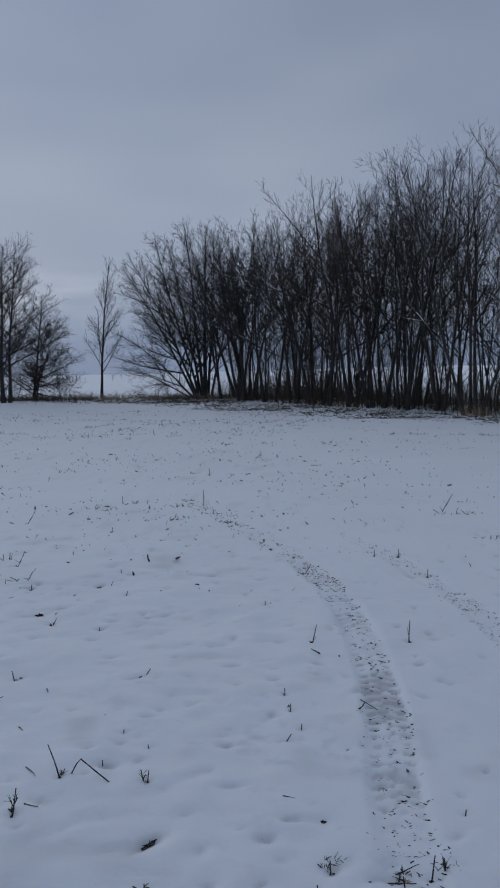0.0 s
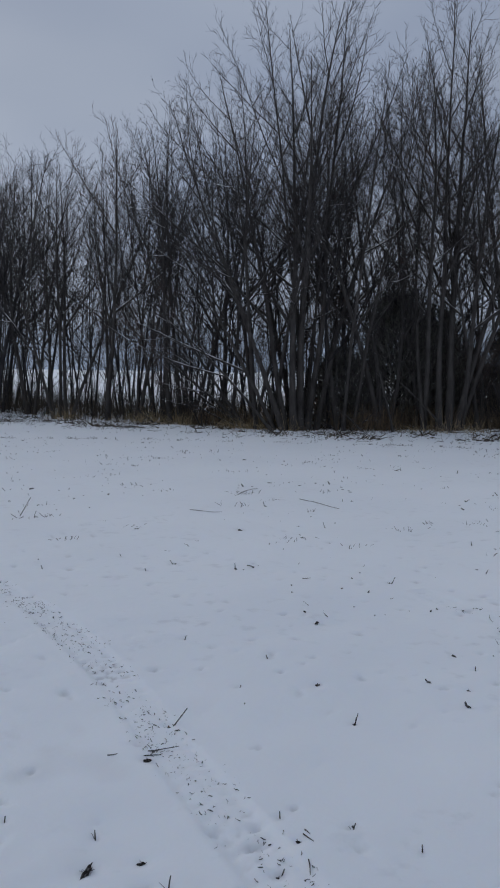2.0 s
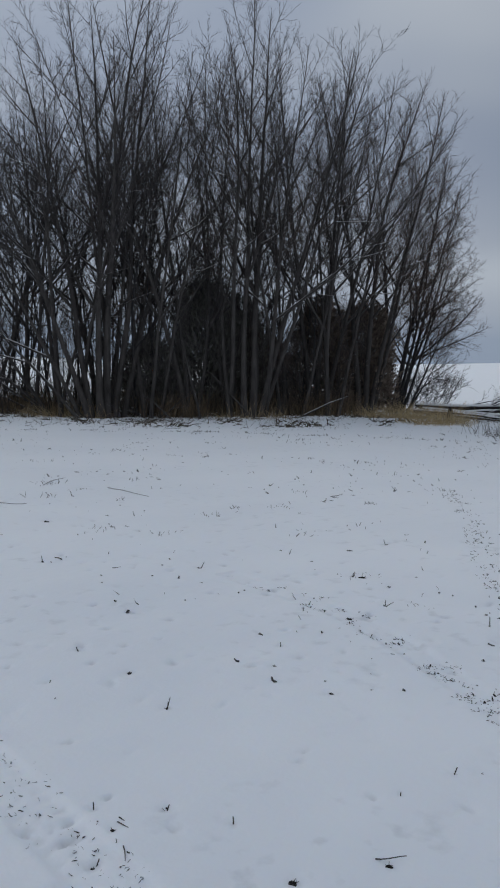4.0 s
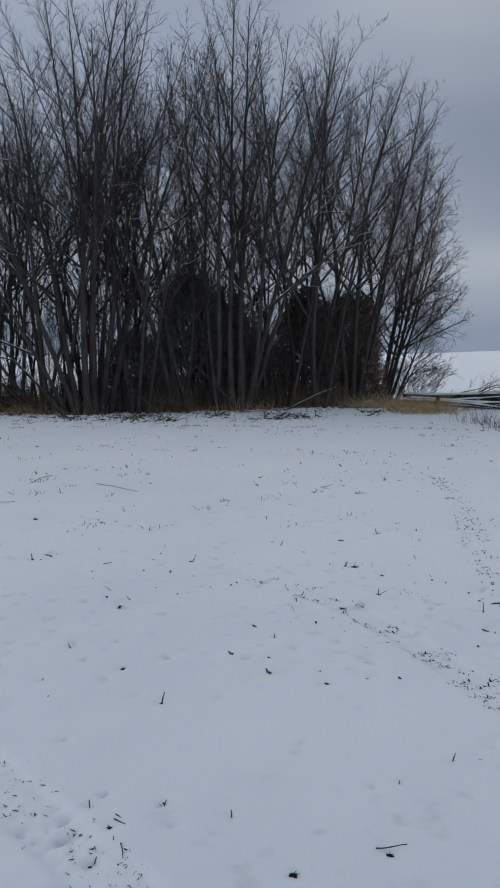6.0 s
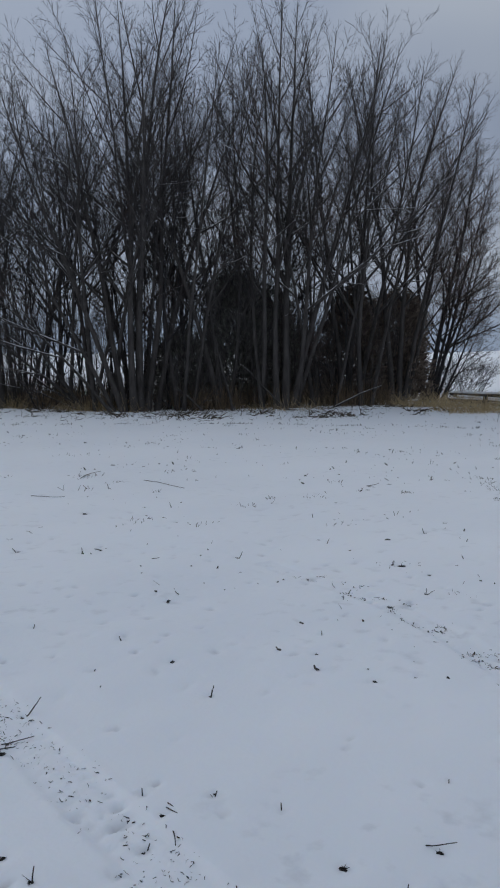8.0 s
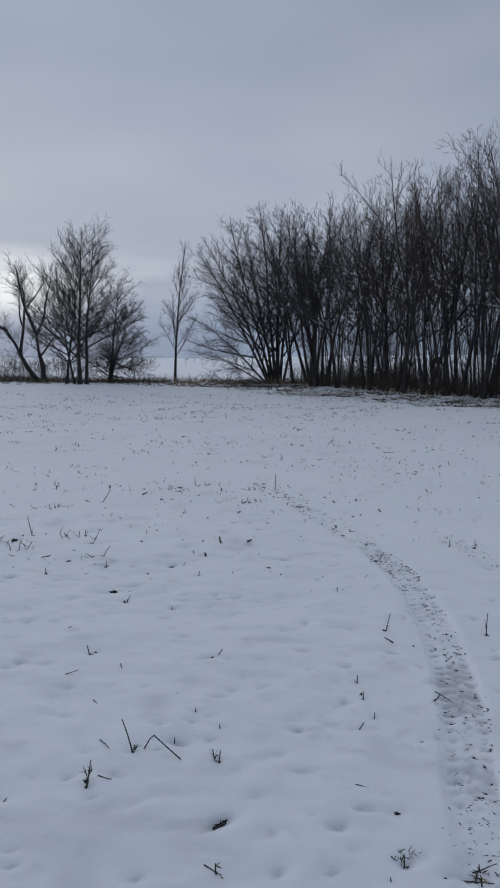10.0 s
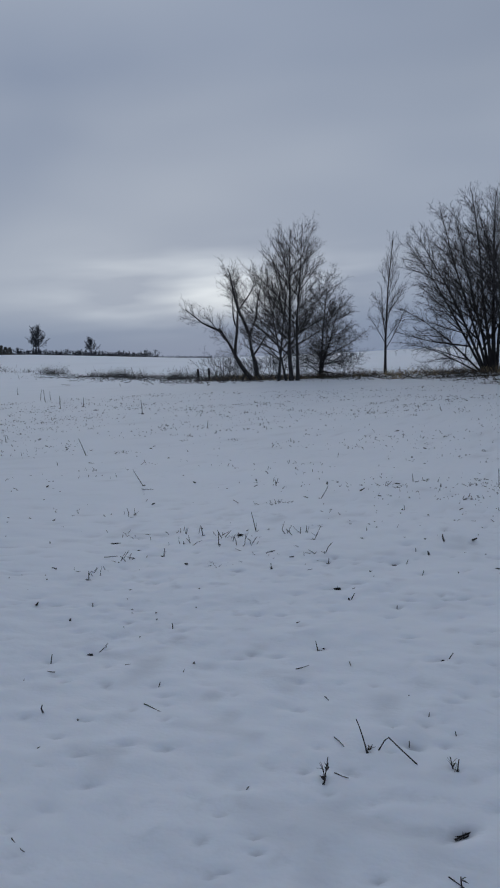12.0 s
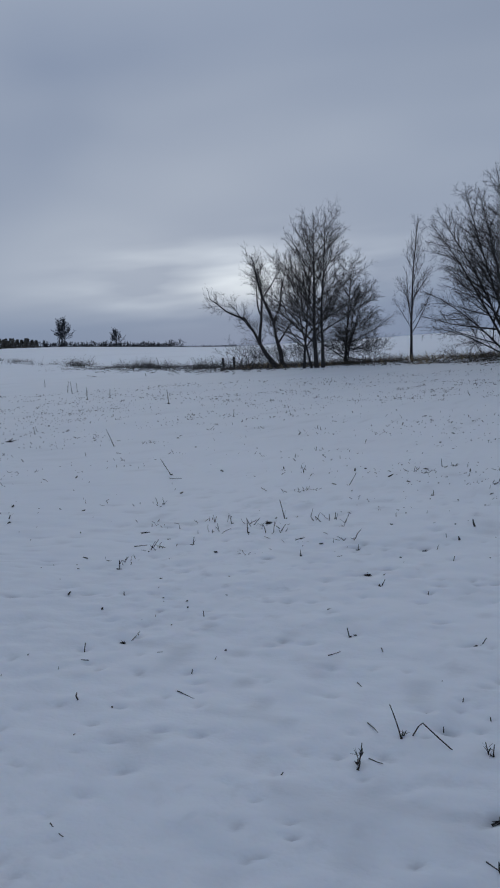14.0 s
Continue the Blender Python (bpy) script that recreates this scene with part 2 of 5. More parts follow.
SOIL = plain_material("dark_soil", (0.011, 0.0108, 0.0108), (0.032, 0.031, 0.0305), 40.0, 0.9, 0.3)
POST = bark_material("weathered_post", (0.028, 0.026, 0.025), (0.07, 0.065, 0.06), (0.75, 0.95))
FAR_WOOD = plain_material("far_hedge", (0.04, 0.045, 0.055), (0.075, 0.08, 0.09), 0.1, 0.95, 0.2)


# ---------------------------------------------------------------- the lie of the land
def smooth(a, b, v):
    k = np.clip((v - a) / (b - a), 0, 1)
    return k * k * (3 - 2 * k)


def lattice(seed, n=256):
    return np.pad(np.random.RandomState(seed).rand(n, n), (0, 1), mode="wrap")


LATTICES = [lattice(s) for s in range(6)]


def value_noise(x, y, size, seed):
    g = LATTICES[seed % 6]
    n = g.shape[0] - 1
    u, v = x / size + 31.7 * seed, y / size + 17.3 * seed
    i, j = np.floor(u).astype(int), np.floor(v).astype(int)
    fu, fv = u - i, v - j
    fu, fv = fu * fu * (3 - 2 * fu), fv * fv * (3 - 2 * fv)
    i, j = i % n, j % n
    return (g[i, j] * (1 - fu) * (1 - fv) + g[i + 1, j] * fu * (1 - fv) + g[i, j + 1] * (1 - fu) * fv + g[i + 1, j + 1] * fu * fv) - 0.5


# how high the far fields rise against the horizon, by bearing
CREST_AZ = [-180, -90, -40, -36, -32, -28, -24, -12, 20, 45, 57, 61, 65, 71, 110, 180]
CREST_EL = [0.3, 1.0, 1.05, 0.86, 0.56, 0.26, -0.05, -0.22, -0.15, 0.0, 0.22, 0.4, 0.5, 0.58, 0.6, 0.3]


def land(x, y):
    """Height of the fields without the small relief of the snow."""
    x, y = np.asarray(x, float), np.asarray(y, float)
    u = 0.695 * x + 0.719 * y
    g = np.where(u < 15, u, 15 + 20 * (1 - np.exp(-np.maximum(u - 15, 0) / 20)))
    z = -0.028 * np.maximum(g, -15)
    r, az = np.hypot(x, y), np.degrees(np.arctan2(x, y))
    crest = np.interp(az, CREST_AZ, CREST_EL)
    k = smooth(70, 330, r)
    return z * (1 - k) + k * (1.6 + 330 * np.tan(np.radians(crest)) - 0.010 * np.maximum(r - 330, 0))


TRACKS = {
    "a": [(0.44, 1.6), (0.50, 2.36), (0.54, 2.91), (0.61, 3.41), (0.66, 4.11), (0.67, 4.76), (0.64, 5.36), (0.57, 6.05), (0.43, 6.72), (0.18, 7.57), (-0.14, 8.48), (-0.54, 9.62), (-1.1, 11.2)],
    "b": [(1.46, 1.5), (1.49, 2.07), (1.51, 2.51), (1.54, 3.11), (1.59, 3.71), (1.59, 4.3), (1.57, 4.9), (1.54, 5.4), (1.46, 6.0), (1.33, 6.8), (1.15, 7.6), (0.85, 8.6)],
    "c": [(2.75, 0.4), (3.01, 0.85), (3.20, 1.08), (3.47, 1.38), (3.71, 1.72), (3.90, 2.12), (4.13, 2.63), (4.27, 3.03), (4.36, 3.4), (4.42, 3.9), (4.46, 4.4)],
    "d": [(4.05, 0.8), (4.30, 1.24), (4.50, 1.55), (4.67, 1.81), (5.10, 2.27), (5.83, 2.90), (7.18, 3.83), (8.69, 4.86), (10.98, 6.54)],
}


def along(points, step):
    """Points, directions and run along a smooth line through the given places."""
    p = np.array(points, float)
    run = np.concatenate([[0], np.cumsum(np.hypot(*np.diff(p, axis=0).T))])
    s = np.arange(0, run[-1], step)
    q = np.stack([np.interp(s, run, p[:, 0]), np.interp(s, run, p[:, 1])], 1)
    for _ in range(int(0.35 / step)):
        q[1:-1] = (q[:-2] + q[2:] + 2 * q[1:-1]) / 4
    d = np.gradient(q, axis=0)
    d /= np.linalg.norm(d, axis=1)[:, None]
    return q, d, s


WHEEL = {k: along(v, 0.02) for k, v in TRACKS.items()}
HALF = 0.105


def press(x, y, z):
    """The wheels' tracks pressed into the snow: a flat trough with bars left by the tread."""
    for key, (q, d, s) in WHEEL.items():
        lo, hi = q.min(0) - 0.3, q.max(0) + 0.3
        near = np.where((x > lo[0]) & (x < hi[0]) & (y > lo[1]) & (y < hi[1]))[0]
        for part_ in np.array_split(near, max(1, len(near) // 4000)):
            if not len(part_):
                continue
            dx, dy = x[part_, None] - q[None, ::4, 0], y[part_, None] - q[None, ::4, 1]
            k = np.argmin(dx * dx + dy * dy, axis=1) * 4
            dd, qq = d[k], q[k]
            ex, ey = x[part_] - qq[:, 0], y[part_] - qq[:, 1]
            side = -ex * dd[:, 1] + ey * dd[:, 0]
            run = s[k] + ex * dd[:, 0] + ey * dd[:, 1]
            inside = 1 - smooth(HALF - 0.015, HALF + 0.02, np.abs(side))
            rim = np.exp(-((np.abs(side) - HALF - 0.035) / 0.025) ** 2)
            weak = (1.0 if key == "a" else 0.72 if key == "b" else 0.62) * np.clip(0.85 + 0.8 * value_noise(x[part_], y[part_], 0.35, 2), 0.6, 1.2)
            weak = weak * (1 - smooth(6.5, 9.5, np.hypot(x[part_], y[part_])) * 0.6)
            chev = run + 0.35 * np.abs(side) + 0.02 * np.sign(side)
            bars = 0.5 + 0.5 * np.sin(chev * 2 * np.pi / 0.085)
            rows = 0.5 + 0.5 * np.cos(side * 2 * np.pi / 0.07)
            lug = smooth(0.35, 0.75, bars * (0.45 + 0.55 * rows) + 0.35 * value_noise(x[part_], y[part_], 0.05, 3))
            z[part_] += inside * weak * (-0.017 - 0.007 * lug + 0.006 * value_noise(x[part_], y[part_], 0.06, 4)) + 0.002 * rim * weak
    return z


# places, sideways reach of the tip and height of single stalks
STALKS_WEST = [(-8.22, 12.5, -0.07, 0.34), (-5.23, 9.25, -0.12, 0.24), (-3.41, 4.99, 0, 0.06), (-3.03, 4.44, 0, 0.03), (-2.3, 4.2, 0, 0.04), (-2.74, 3.53, 0.01, 0.06), (-2, 3.4, 0.01, 0.03), (-3.19, 6.66, -0.01, 0.09),
               (-2.89, 6.33, 0, 0.12), (-3.21, 5.85, 0.02, 0.07), (-11.78, 14.68, -0.01, 0.19), (-8.32, 18.38, 0.03, 0.19)]
STALKS_NEAR_WEST = [(-2.59, 8.64, 0.1, 0.15), (-2.73, 6.9, -0.04, 0.19), (-2.1, 6.67, 0.07, 0.13), (-2.25, 6.95, 0.01, 0.07), (-1.04, 4.98, 0, 0.03), (-1.32, 4.08, -0.01, 0.06), (-0.63, 4.08, 0.03, 0.05),
                    (-0.81, 3.01, -0.03, 0.15), (-1.23, 2.61, 0.02, 0.02), (-0.93, 2.73, 0.02, 0.11), (-0.45, 2.94, 0.01, 0.05), (-1.72, 10.1, 0, 0.11), (-1.54, 8.28, 0, 0.06), (-1.13, 6.41, 0, 0.03),
                    (-0.99, 5.76, 0.01, 0.04), (-0.66, 3.11, 0, 0.03), (-0.62, 3.4, 0, 0.02), (-0.48, 3.25, 0, 0.02), (-1.38, 5.05, 0.03, 0.05), (-2.15, 5.65, 0, 0.05), (-1.76, 5.93, 0.01, 0.05)]
STALKS_MID = [(0.14, 3.81, 0, 0.04), (0.16, 3.62, 0, 0.04), (0.11, 3.31, 0.02, 0.04), (0.2, 3.42, 0, 0.03), (0.34, 4.62, 0.03, 0.11), (0.94, 4.61, 0, 0.14), (2.34, 9.53, 0.12, 0.24), (0.41, 6.48, 0.06, 0.09),
              (1.35, 7.1, 0.01, 0.08), (1.12, 7.07, 0, 0.07), (1.45, 6.33, 0, 0.07), (1.91, 6.65, -0.01, 0.04), (0.76, 2.72, 0, 0.03), (0.23, 2.39, 0, 0.05), (0.55, 2.36, 0.01, 0.09), (0.18, 2.31, 0, 0.02),
              (0.07, 5.46, 0, 0.03), (-0.65, 10.04, 0.01, 0.21), (-0.75, 13.38, 0.01, 0.12), (-3.07, 24.27, -0.03, 0.14)]
STALKS_EAST = [(1.62, 3.21, 0.07, 0.1), (1.03, 2.48, 0, 0.04), (1.14, 2.09, 0, 0.06), (1.86, 2.09, 0.01, 0.03), (2, 1.86, 0, 0.03), (2.44, 2.84, 0.01, 0.06), (3.47, 5.97, -0.01, 0.06), (4.41, 4.95, 0.03, 0.06),
               (1.58, 1.98, 0.02, 0.01), (6.39, 5.96, -0.01, 0.05), (4.18, 3.52, 0, 0.03), (3.52, 3.1, 0, 0.03), (1.67, 2.27, 0, 0.03), (3.06, 6.39, -0.03, 0.05), (2.71, 6.84, -0.01, 0.03), (2.72, 6.23, -0.01, 0.03),
               (2.13, 3.46, 0.01, 0.02), (2.2, 4.31, 0.01, 0.03), (2.51, 3.76, -0.01, 0.03), (5.22, 3.93, 0.02, 0.05), (5.66, 9.17, -0.02, 0.08)]
STALKS_FAR_EAST = [(2, 1.3, 0, 0.02), (1.5, 2, 0.01, 0.03), (2.94, 1.54, 0.01, 0.04), (2.63, 1.58, 0, 0.02), (2.95, 1.27, 0, 0.02), (6.52, 4.06, 0.01, 0.04), (4.91, 2.47, 0, 0.07), (6.6, 4.58, -0.02, 0.06),
                   (5.53, 2.48, -0.01, 0.05), (6.64, 2.93, 0.01, 0.04), (4.71, 3.2, 0, 0.05), (4.55, 1.86, 0.04, 0.04)]
STALKS = STALKS_WEST + STALKS_NEAR_WEST + STALKS_MID + STALKS_EAST + STALKS_FAR_EAST
WEEDS_WEST = [(-27.2, 37.4, 0.02, 0.62), (-24.3, 33.8, 0.0, 0.65), (-20.1, 29.0, 0.02, 0.58), (-13.4, 24.2, 0.0, 0.5), (-33.1, 43.1, 0.0, 0.5), (-19.5, 29.9, 0.03, 0.4), (-26.1, 36.8, 0.02, 0.5)]
# soil clods: place and size
CLODS = [(-6.56, 8.66, 0.025), (-5.77, 7.25, 0.019), (-5.08, 6.93, 0.039), (-4.75, 6.61, 0.021), (-4.33, 7.37, 0.036), (-3.86, 6.15, 0.041), (-3.5, 5.96, 0.025), (-7.47, 8.75, 0.04), (-2.58, 3.7, 0.028),
         (-2.74, 3.53, 0.016), (-2.17, 2.64, 0.011), (-3.05, 4.47, 0.011), (-11.22, 13.12, 0.146), (-2.49, 5.02, 0.012), (-1.84, 9.63, 0.045), (-1.51, 5.27, 0.04), (-1.3, 4.11, 0.014),
         (-0.75, 3.24, 0.007), (-0.63, 3.3, 0.006), (-1.68, 6.83, 0.022), (-2.84, 6.73, 0.05), (-1.24, 6.02, 0.032), (-2.32, 6.16, 0.021)]
CLODS_EAST = [(0.23, 2.67, 0.019), (0.39, 3.23, 0.011), (0.01, 2.57, 0.016), (0.16, 7.4, 0.031), (3.23, 14.42, 0.026), (0.35, 2.34, 0.009), (0.62, 2.41, 0.009), (0.44, 2.43, 0.008), (-0.39, 2.57, 0.03),
              (-1.89, 9.88, 0.051), (1.4, 2.92, 0.029), (1.12, 2.27, 0.021), (0.94, 2.3, 0.03), (1.88, 2.1, 0.011), (1.64, 2.1, 0.016), (1.49, 1.99, 0.013), (2.54, 3.3, 0.022), (3.2, 8.85, 0.027), (3.38, 8.22, 0.045),
              (4.44, 7.67, 0.046), (5.22, 7.64, 0.034), (4.82, 6.94, 0.034), (4.93, 6.57, 0.021), (7.88, 10.39, 0.043), (5.5, 5.03, 0.027), (3.21, 2.43, 0.02), (5.36, 4.5, 0.02), (3.25, 2.89, 0.016), (4.29, 3.19, 0.03)]
CLODS_FAR_EAST = [(1.92, 1.49, 0.024), (2.23, 1.34, 0.021), (3.04, 1.46, 0.01), (3.41, 2.32, 0.012), (4.22, 3.56, 0.014), (5.27, 3.85, 0.043), (5.2, 3.52, 0.023), (8.08, 10.69, 0.048), (3.06, 1.08, 0.016),
                  (3.21, 1.15, 0.012), (5.56, 2.5, 0.022), (4.92, 7.14, 0.028), (9.84, 8.36, 0.028), (3.29, 1.2, 0.015)]
CLODS += CLODS_EAST + CLODS_FAR_EAST
DIMPLES = np.random.RandomState(5)
DENT = [(DIMPLES.uniform(-5, 7), DIMPLES.uniform(1.2, 9), DIMPLES.uniform(0.012, 0.034), DIMPLES.uniform(0.006, 0.02), DIMPLES.uniform(0, 3.1), DIMPLES.uniform(1, 2.4)) for _ in range(760)]
DENT += [(DIMPLES.uniform(-5, 0.6), DIMPLES.uniform(1.5, 9), DIMPLES.uniform(0.012, 0.03), DIMPLES.uniform(0.006, 0.016), DIMPLES.normal(0, 0.9), DIMPLES.uniform(1.2, 3.2)) for _ in range(520)]
DENT += [(-0.4, 2.55, 0.028, 0.024, 0.9, 2.8), (0.13, 2.67, 0.016, 0.013, 0.05, 3.6), (-0.07, 2.63, 0.018, 0.012, 2.7, 2.4), (-0.22, 3.04, 0.026, 0.016, 1.5, 1.3), (-0.72, 2.64, 0.03, 0.01, 0.8, 2.4), (0.02, 2.57, 0.03, 0.014, 0, 1.2), (-0.14, 3.28, 0.03, 0.014, 0, 1.6)]
DENT += [(cx, cy, 0.016 + 0.9 * size, 0.007 + 0.15 * size, DIMPLES.uniform(0, 3.1), 1.4) for cx, cy, size in CLODS]
DENT += [(row[0], row[1], 0.016 + 0.002 * row[1], 0.012, DIMPLES.uniform(0, 3.1), DIMPLES.uniform(1, 1.6)) for row in STALKS]


def dents(x, y):
    """Depth of the small hollows round stalks and clods and between them."""
    z = np.zeros(len(x))
    for cx, cy, w, dep, ang, asp in DENT:
        m = np.where((np.abs(x - cx) < 3.2 * w * asp) & (np.abs(y - cy) < 3.2 * w * asp))[0]
        if len(m):
            ex, ey = x[m] - cx, y[m] - cy
            a, b = (ex * math.cos(ang) + ey * math.sin(ang)) / asp, -ex * math.sin(ang) + ey * math.cos(ang)
            z[m] += dep * np.exp(-(a * a + b * b) / (w * w))
    return z


def grey_snow(x, y):
    """How far the snow is greyed, 0 to 1: by depth in hollows, in patches, and worn to the soil where the wheels'
    treads bit.
    """
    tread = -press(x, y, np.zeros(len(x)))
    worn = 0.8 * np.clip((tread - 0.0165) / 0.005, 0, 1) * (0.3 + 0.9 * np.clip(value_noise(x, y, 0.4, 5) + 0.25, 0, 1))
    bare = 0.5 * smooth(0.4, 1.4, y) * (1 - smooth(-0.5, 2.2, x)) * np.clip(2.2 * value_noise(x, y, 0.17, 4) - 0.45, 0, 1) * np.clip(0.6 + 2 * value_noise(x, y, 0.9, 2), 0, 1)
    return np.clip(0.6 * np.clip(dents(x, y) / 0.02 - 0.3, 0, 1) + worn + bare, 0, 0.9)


def snow_height(x, y):
    x, y = np.asarray(x, float).ravel(), np.asarray(y, float).ravel()
    z = land(x, y)
    z = z + 0.05 * value_noise(x, y, 2.2, 0) + 0.028 * value_noise(x, y, 0.75, 1) + 0.012 * value_noise(x, y, 0.24, 2) * (1.0 + value_noise(x, y, 3.0, 4))
    r = np.hypot(x, y)
    z = z + smooth(15, 40, r) * 0.25 * value_noise(x, y, 9.0, 3) + smooth(90, 250, r) * 0.35 * value_noise(x, y, 70.0, 5)
    rough = smooth(0.0, 1.2, y) * (1 - smooth(-0.5, 2.2, x))
    z = z + rough * (0.016 * value_noise(x, y, 0.14, 3) + 0.008 * value_noise(x, y, 0.07, 1))
    z = z - 0.022 * smooth(0.3, 0.5, value_noise(x, y, 0.5, 5)) * smooth(0.1, 0.35, value_noise(x, y, 1.9, 3))
    return press(x, y, z - dents(x, y))


def spaced(fine_lo, fine_hi, step, lo, hi, grow_lo, grow_hi):
    mid = np.arange(fine_lo, fine_hi - step / 2, step)
    up, down, k = [fine_hi], [fine_lo], step
    while up[-1] < hi:
        k *= grow_hi
        up.append(up[-1] + k)
    k = step
    while down[-1] > lo:
        k *= grow_lo
        down.append(down[-1] - k)
    return np.concatenate([down[:0:-1], mid, up])


def grid_mesh(name, xs, ys):
    gx, gy = np.meshgrid(xs, ys, indexing="ij")
    z = snow_height(gx, gy)
    nx, ny = len(xs), len(ys)
    v = np.stack([gx.ravel(), gy.ravel(), z], 1)
    i = (np.arange(nx - 1)[:, None] * ny + np.arange(ny - 1)[None, :]).ravel()
    return mesh_from(name, v, np.stack([i, i + ny, i + ny + 1, i + 1], 1))


def mesh_from(name, verts, quads, smooth_faces=True):
    """A mesh from arrays of places and faces that all have the same number of corners."""
    me = bpy.data.meshes.new(name)
    n, k = quads.shape
    me.vertices.add(len(verts))
    me.vertices.foreach_set("co", np.asarray(verts, np.float32).ravel())
    me.loops.add(n * k)
    me.loops.foreach_set("vertex_index", quads.astype(np.int32).ravel())
    me.polygons.add(n)
    me.polygons.foreach_set("loop_start", np.arange(0, n * k, k, dtype=np.int32))
    me.polygons.foreach_set("use_smooth", np.full(n, smooth_faces))
    me.update(calc_edges=True)
    return me


def put(name, me, mat, parent=None, label=""):
    ob = new(name, me)
    me.materials.append(mat)
    if parent:
        ob.parent = parent
    if label:
        ob["label"] = label
    return ob


xs = np.concatenate([spaced(-3.2, 0.3, 0.034, -2600, 0.3, 1.075, 1.0)[:-1], np.arange(0.3, 1.8, 0.017), spaced(1.8, 4.9, 0.027, 1.8, 2600, 1.0, 1.065)])
ys = np.concatenate([spaced(0.8, 2.0, 0.027, -2600, 2.0, 1.3, 1.0)[:-1], np.arange(2.0, 5.4, 0.019), spaced(5.4, 6.4, 0.026, 5.4, 2600, 1.0, 1.06)])
GROUND = grid_mesh("ground", xs, ys)
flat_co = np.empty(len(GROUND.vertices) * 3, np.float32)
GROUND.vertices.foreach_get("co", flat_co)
GROUND.attributes.new("grey_snow", "FLOAT", "POINT").data.foreach_set("value", grey_snow(flat_co[0::3].astype(float), flat_co[1::3].astype(float)).astype(np.float32))
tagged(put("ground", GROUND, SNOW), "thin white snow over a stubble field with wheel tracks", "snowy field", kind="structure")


def floor_z(x, y):
    return float(snow_height([x], [y])[0])


# ---------------------------------------------------------------- trees
UP = np.array([0.0, 0.0, 1.0])


def unit(v):
    return v / np.maximum(np.linalg.norm(v, axis=-1, keepdims=True), 1e-9)


def limbs(rng, start, way, length, radius, n, lift, wobble, tip=0.25, least=0.0):
    """Bent, tapering paths for many limbs at once: places (limbs, n + 1, 3) and radii."""
    b = len(start)
    path = np.empty((b, n + 1, 3))
    path[:, 0] = start
    d = unit(np.array(way, float))
    for k in range(n):
        d = unit(d + UP * (lift / n) + rng.normal(0, wobble, (b, 3)))
        path[:, k + 1] = path[:, k] + d * (length / n)[:, None]
    taper = np.linspace(1, tip, n + 1)[None, :]
    return path, np.maximum(radius[:, None] * taper, least)


def shoots(rng, path, rad, gap, lo, hi, angle, reach, least, lift, wobble, n, fine, thick, bias=1.0, tip=0.2):
    """Side limbs set in a spiral along their parents, a gap apart; each is as long as what is left of the parent beyond it allows."""
    b, m = path.shape[:2]
    own = np.linalg.norm(np.diff(path, axis=1), axis=2).sum(1)
    count = (own * (hi - lo) / gap + rng.rand(b)).astype(int)
    idx = np.repeat(np.arange(b), count)
    k = len(idx)
    order = np.arange(k) - np.repeat(np.cumsum(count) - count, count)
    share = ((order + rng.rand(k)) / np.maximum(count[idx], 1)) ** bias
    t = np.clip(lo + (hi - lo) * share, 0, 0.999)
    f = t * (m - 1)
    i = f.astype(int)
    w = (f - i)[:, None]
    a, c = path[idx, i], path[idx, i + 1]
    start, axis = a * (1 - w) + c * w, unit(c - a)
    u = unit(np.cross(axis, np.where(np.abs(axis[:, 2:3]) > 0.9, np.array([1.0, 0, 0]), UP)))
    v = np.cross(axis, u)
    phi = (rng.rand(b)[idx] * 6.283 + 2.4 * order + rng.normal(0, 0.45, k))[:, None]
    ang = np.radians(angle[0] + (angle[1] - angle[0]) * share + rng.normal(0, 7, k))[:, None]
    way = axis * np.cos(ang) + (u * np.cos(phi) + v * np.sin(phi)) * np.sin(ang)
    length = (reach * own[idx] * (1 - t) + least) * rng.uniform(0.65, 1.2, k)
    here = rad[idx, i] * (1 - w[:, 0]) + rad[idx, i + 1] * w[:, 0]
    return limbs(rng, start, way, length, np.maximum(np.minimum(0.8 * here, thick * length ** 1.15 + fine), fine), n, lift, wobble, tip, fine * 0.45)


def tubes(sets):
    """One mesh's arrays from (paths, radii, sides) of several kinds."""
    vs, fs, base = [], [], 0
    for path, rad, sides in sets:
        b, m = path.shape[:2]
        if not b:
            continue
        tan = unit(np.gradient(path, axis=1))
        ref = np.where(np.abs(tan[..., 2:3]) > 0.9, np.array([1.0, 0, 0]), UP)
        u = unit(np.cross(tan, ref))
        v = np.cross(tan, u)
        ang = np.arange(sides) * 2 * np.pi / sides
        ring = path[:, :, None] + rad[:, :, None, None] * (u[:, :, None] * np.cos(ang)[:, None] + v[:, :, None] * np.sin(ang)[:, None])
        vs.append(ring.reshape(-1, 3))
        i = np.arange(b)[:, None, None] * (m * sides) + np.arange(m - 1)[None, :, None] * sides + np.arange(sides)[None, None, :]
        j = i - np.arange(sides) + (np.arange(sides) + 1) % sides
        fs.append(np.stack([i, i + sides, j + sides, j], -1).reshape(-1, 4) + base)
        base += b * m * sides
    return np.concatenate(vs), np.concatenate(fs)


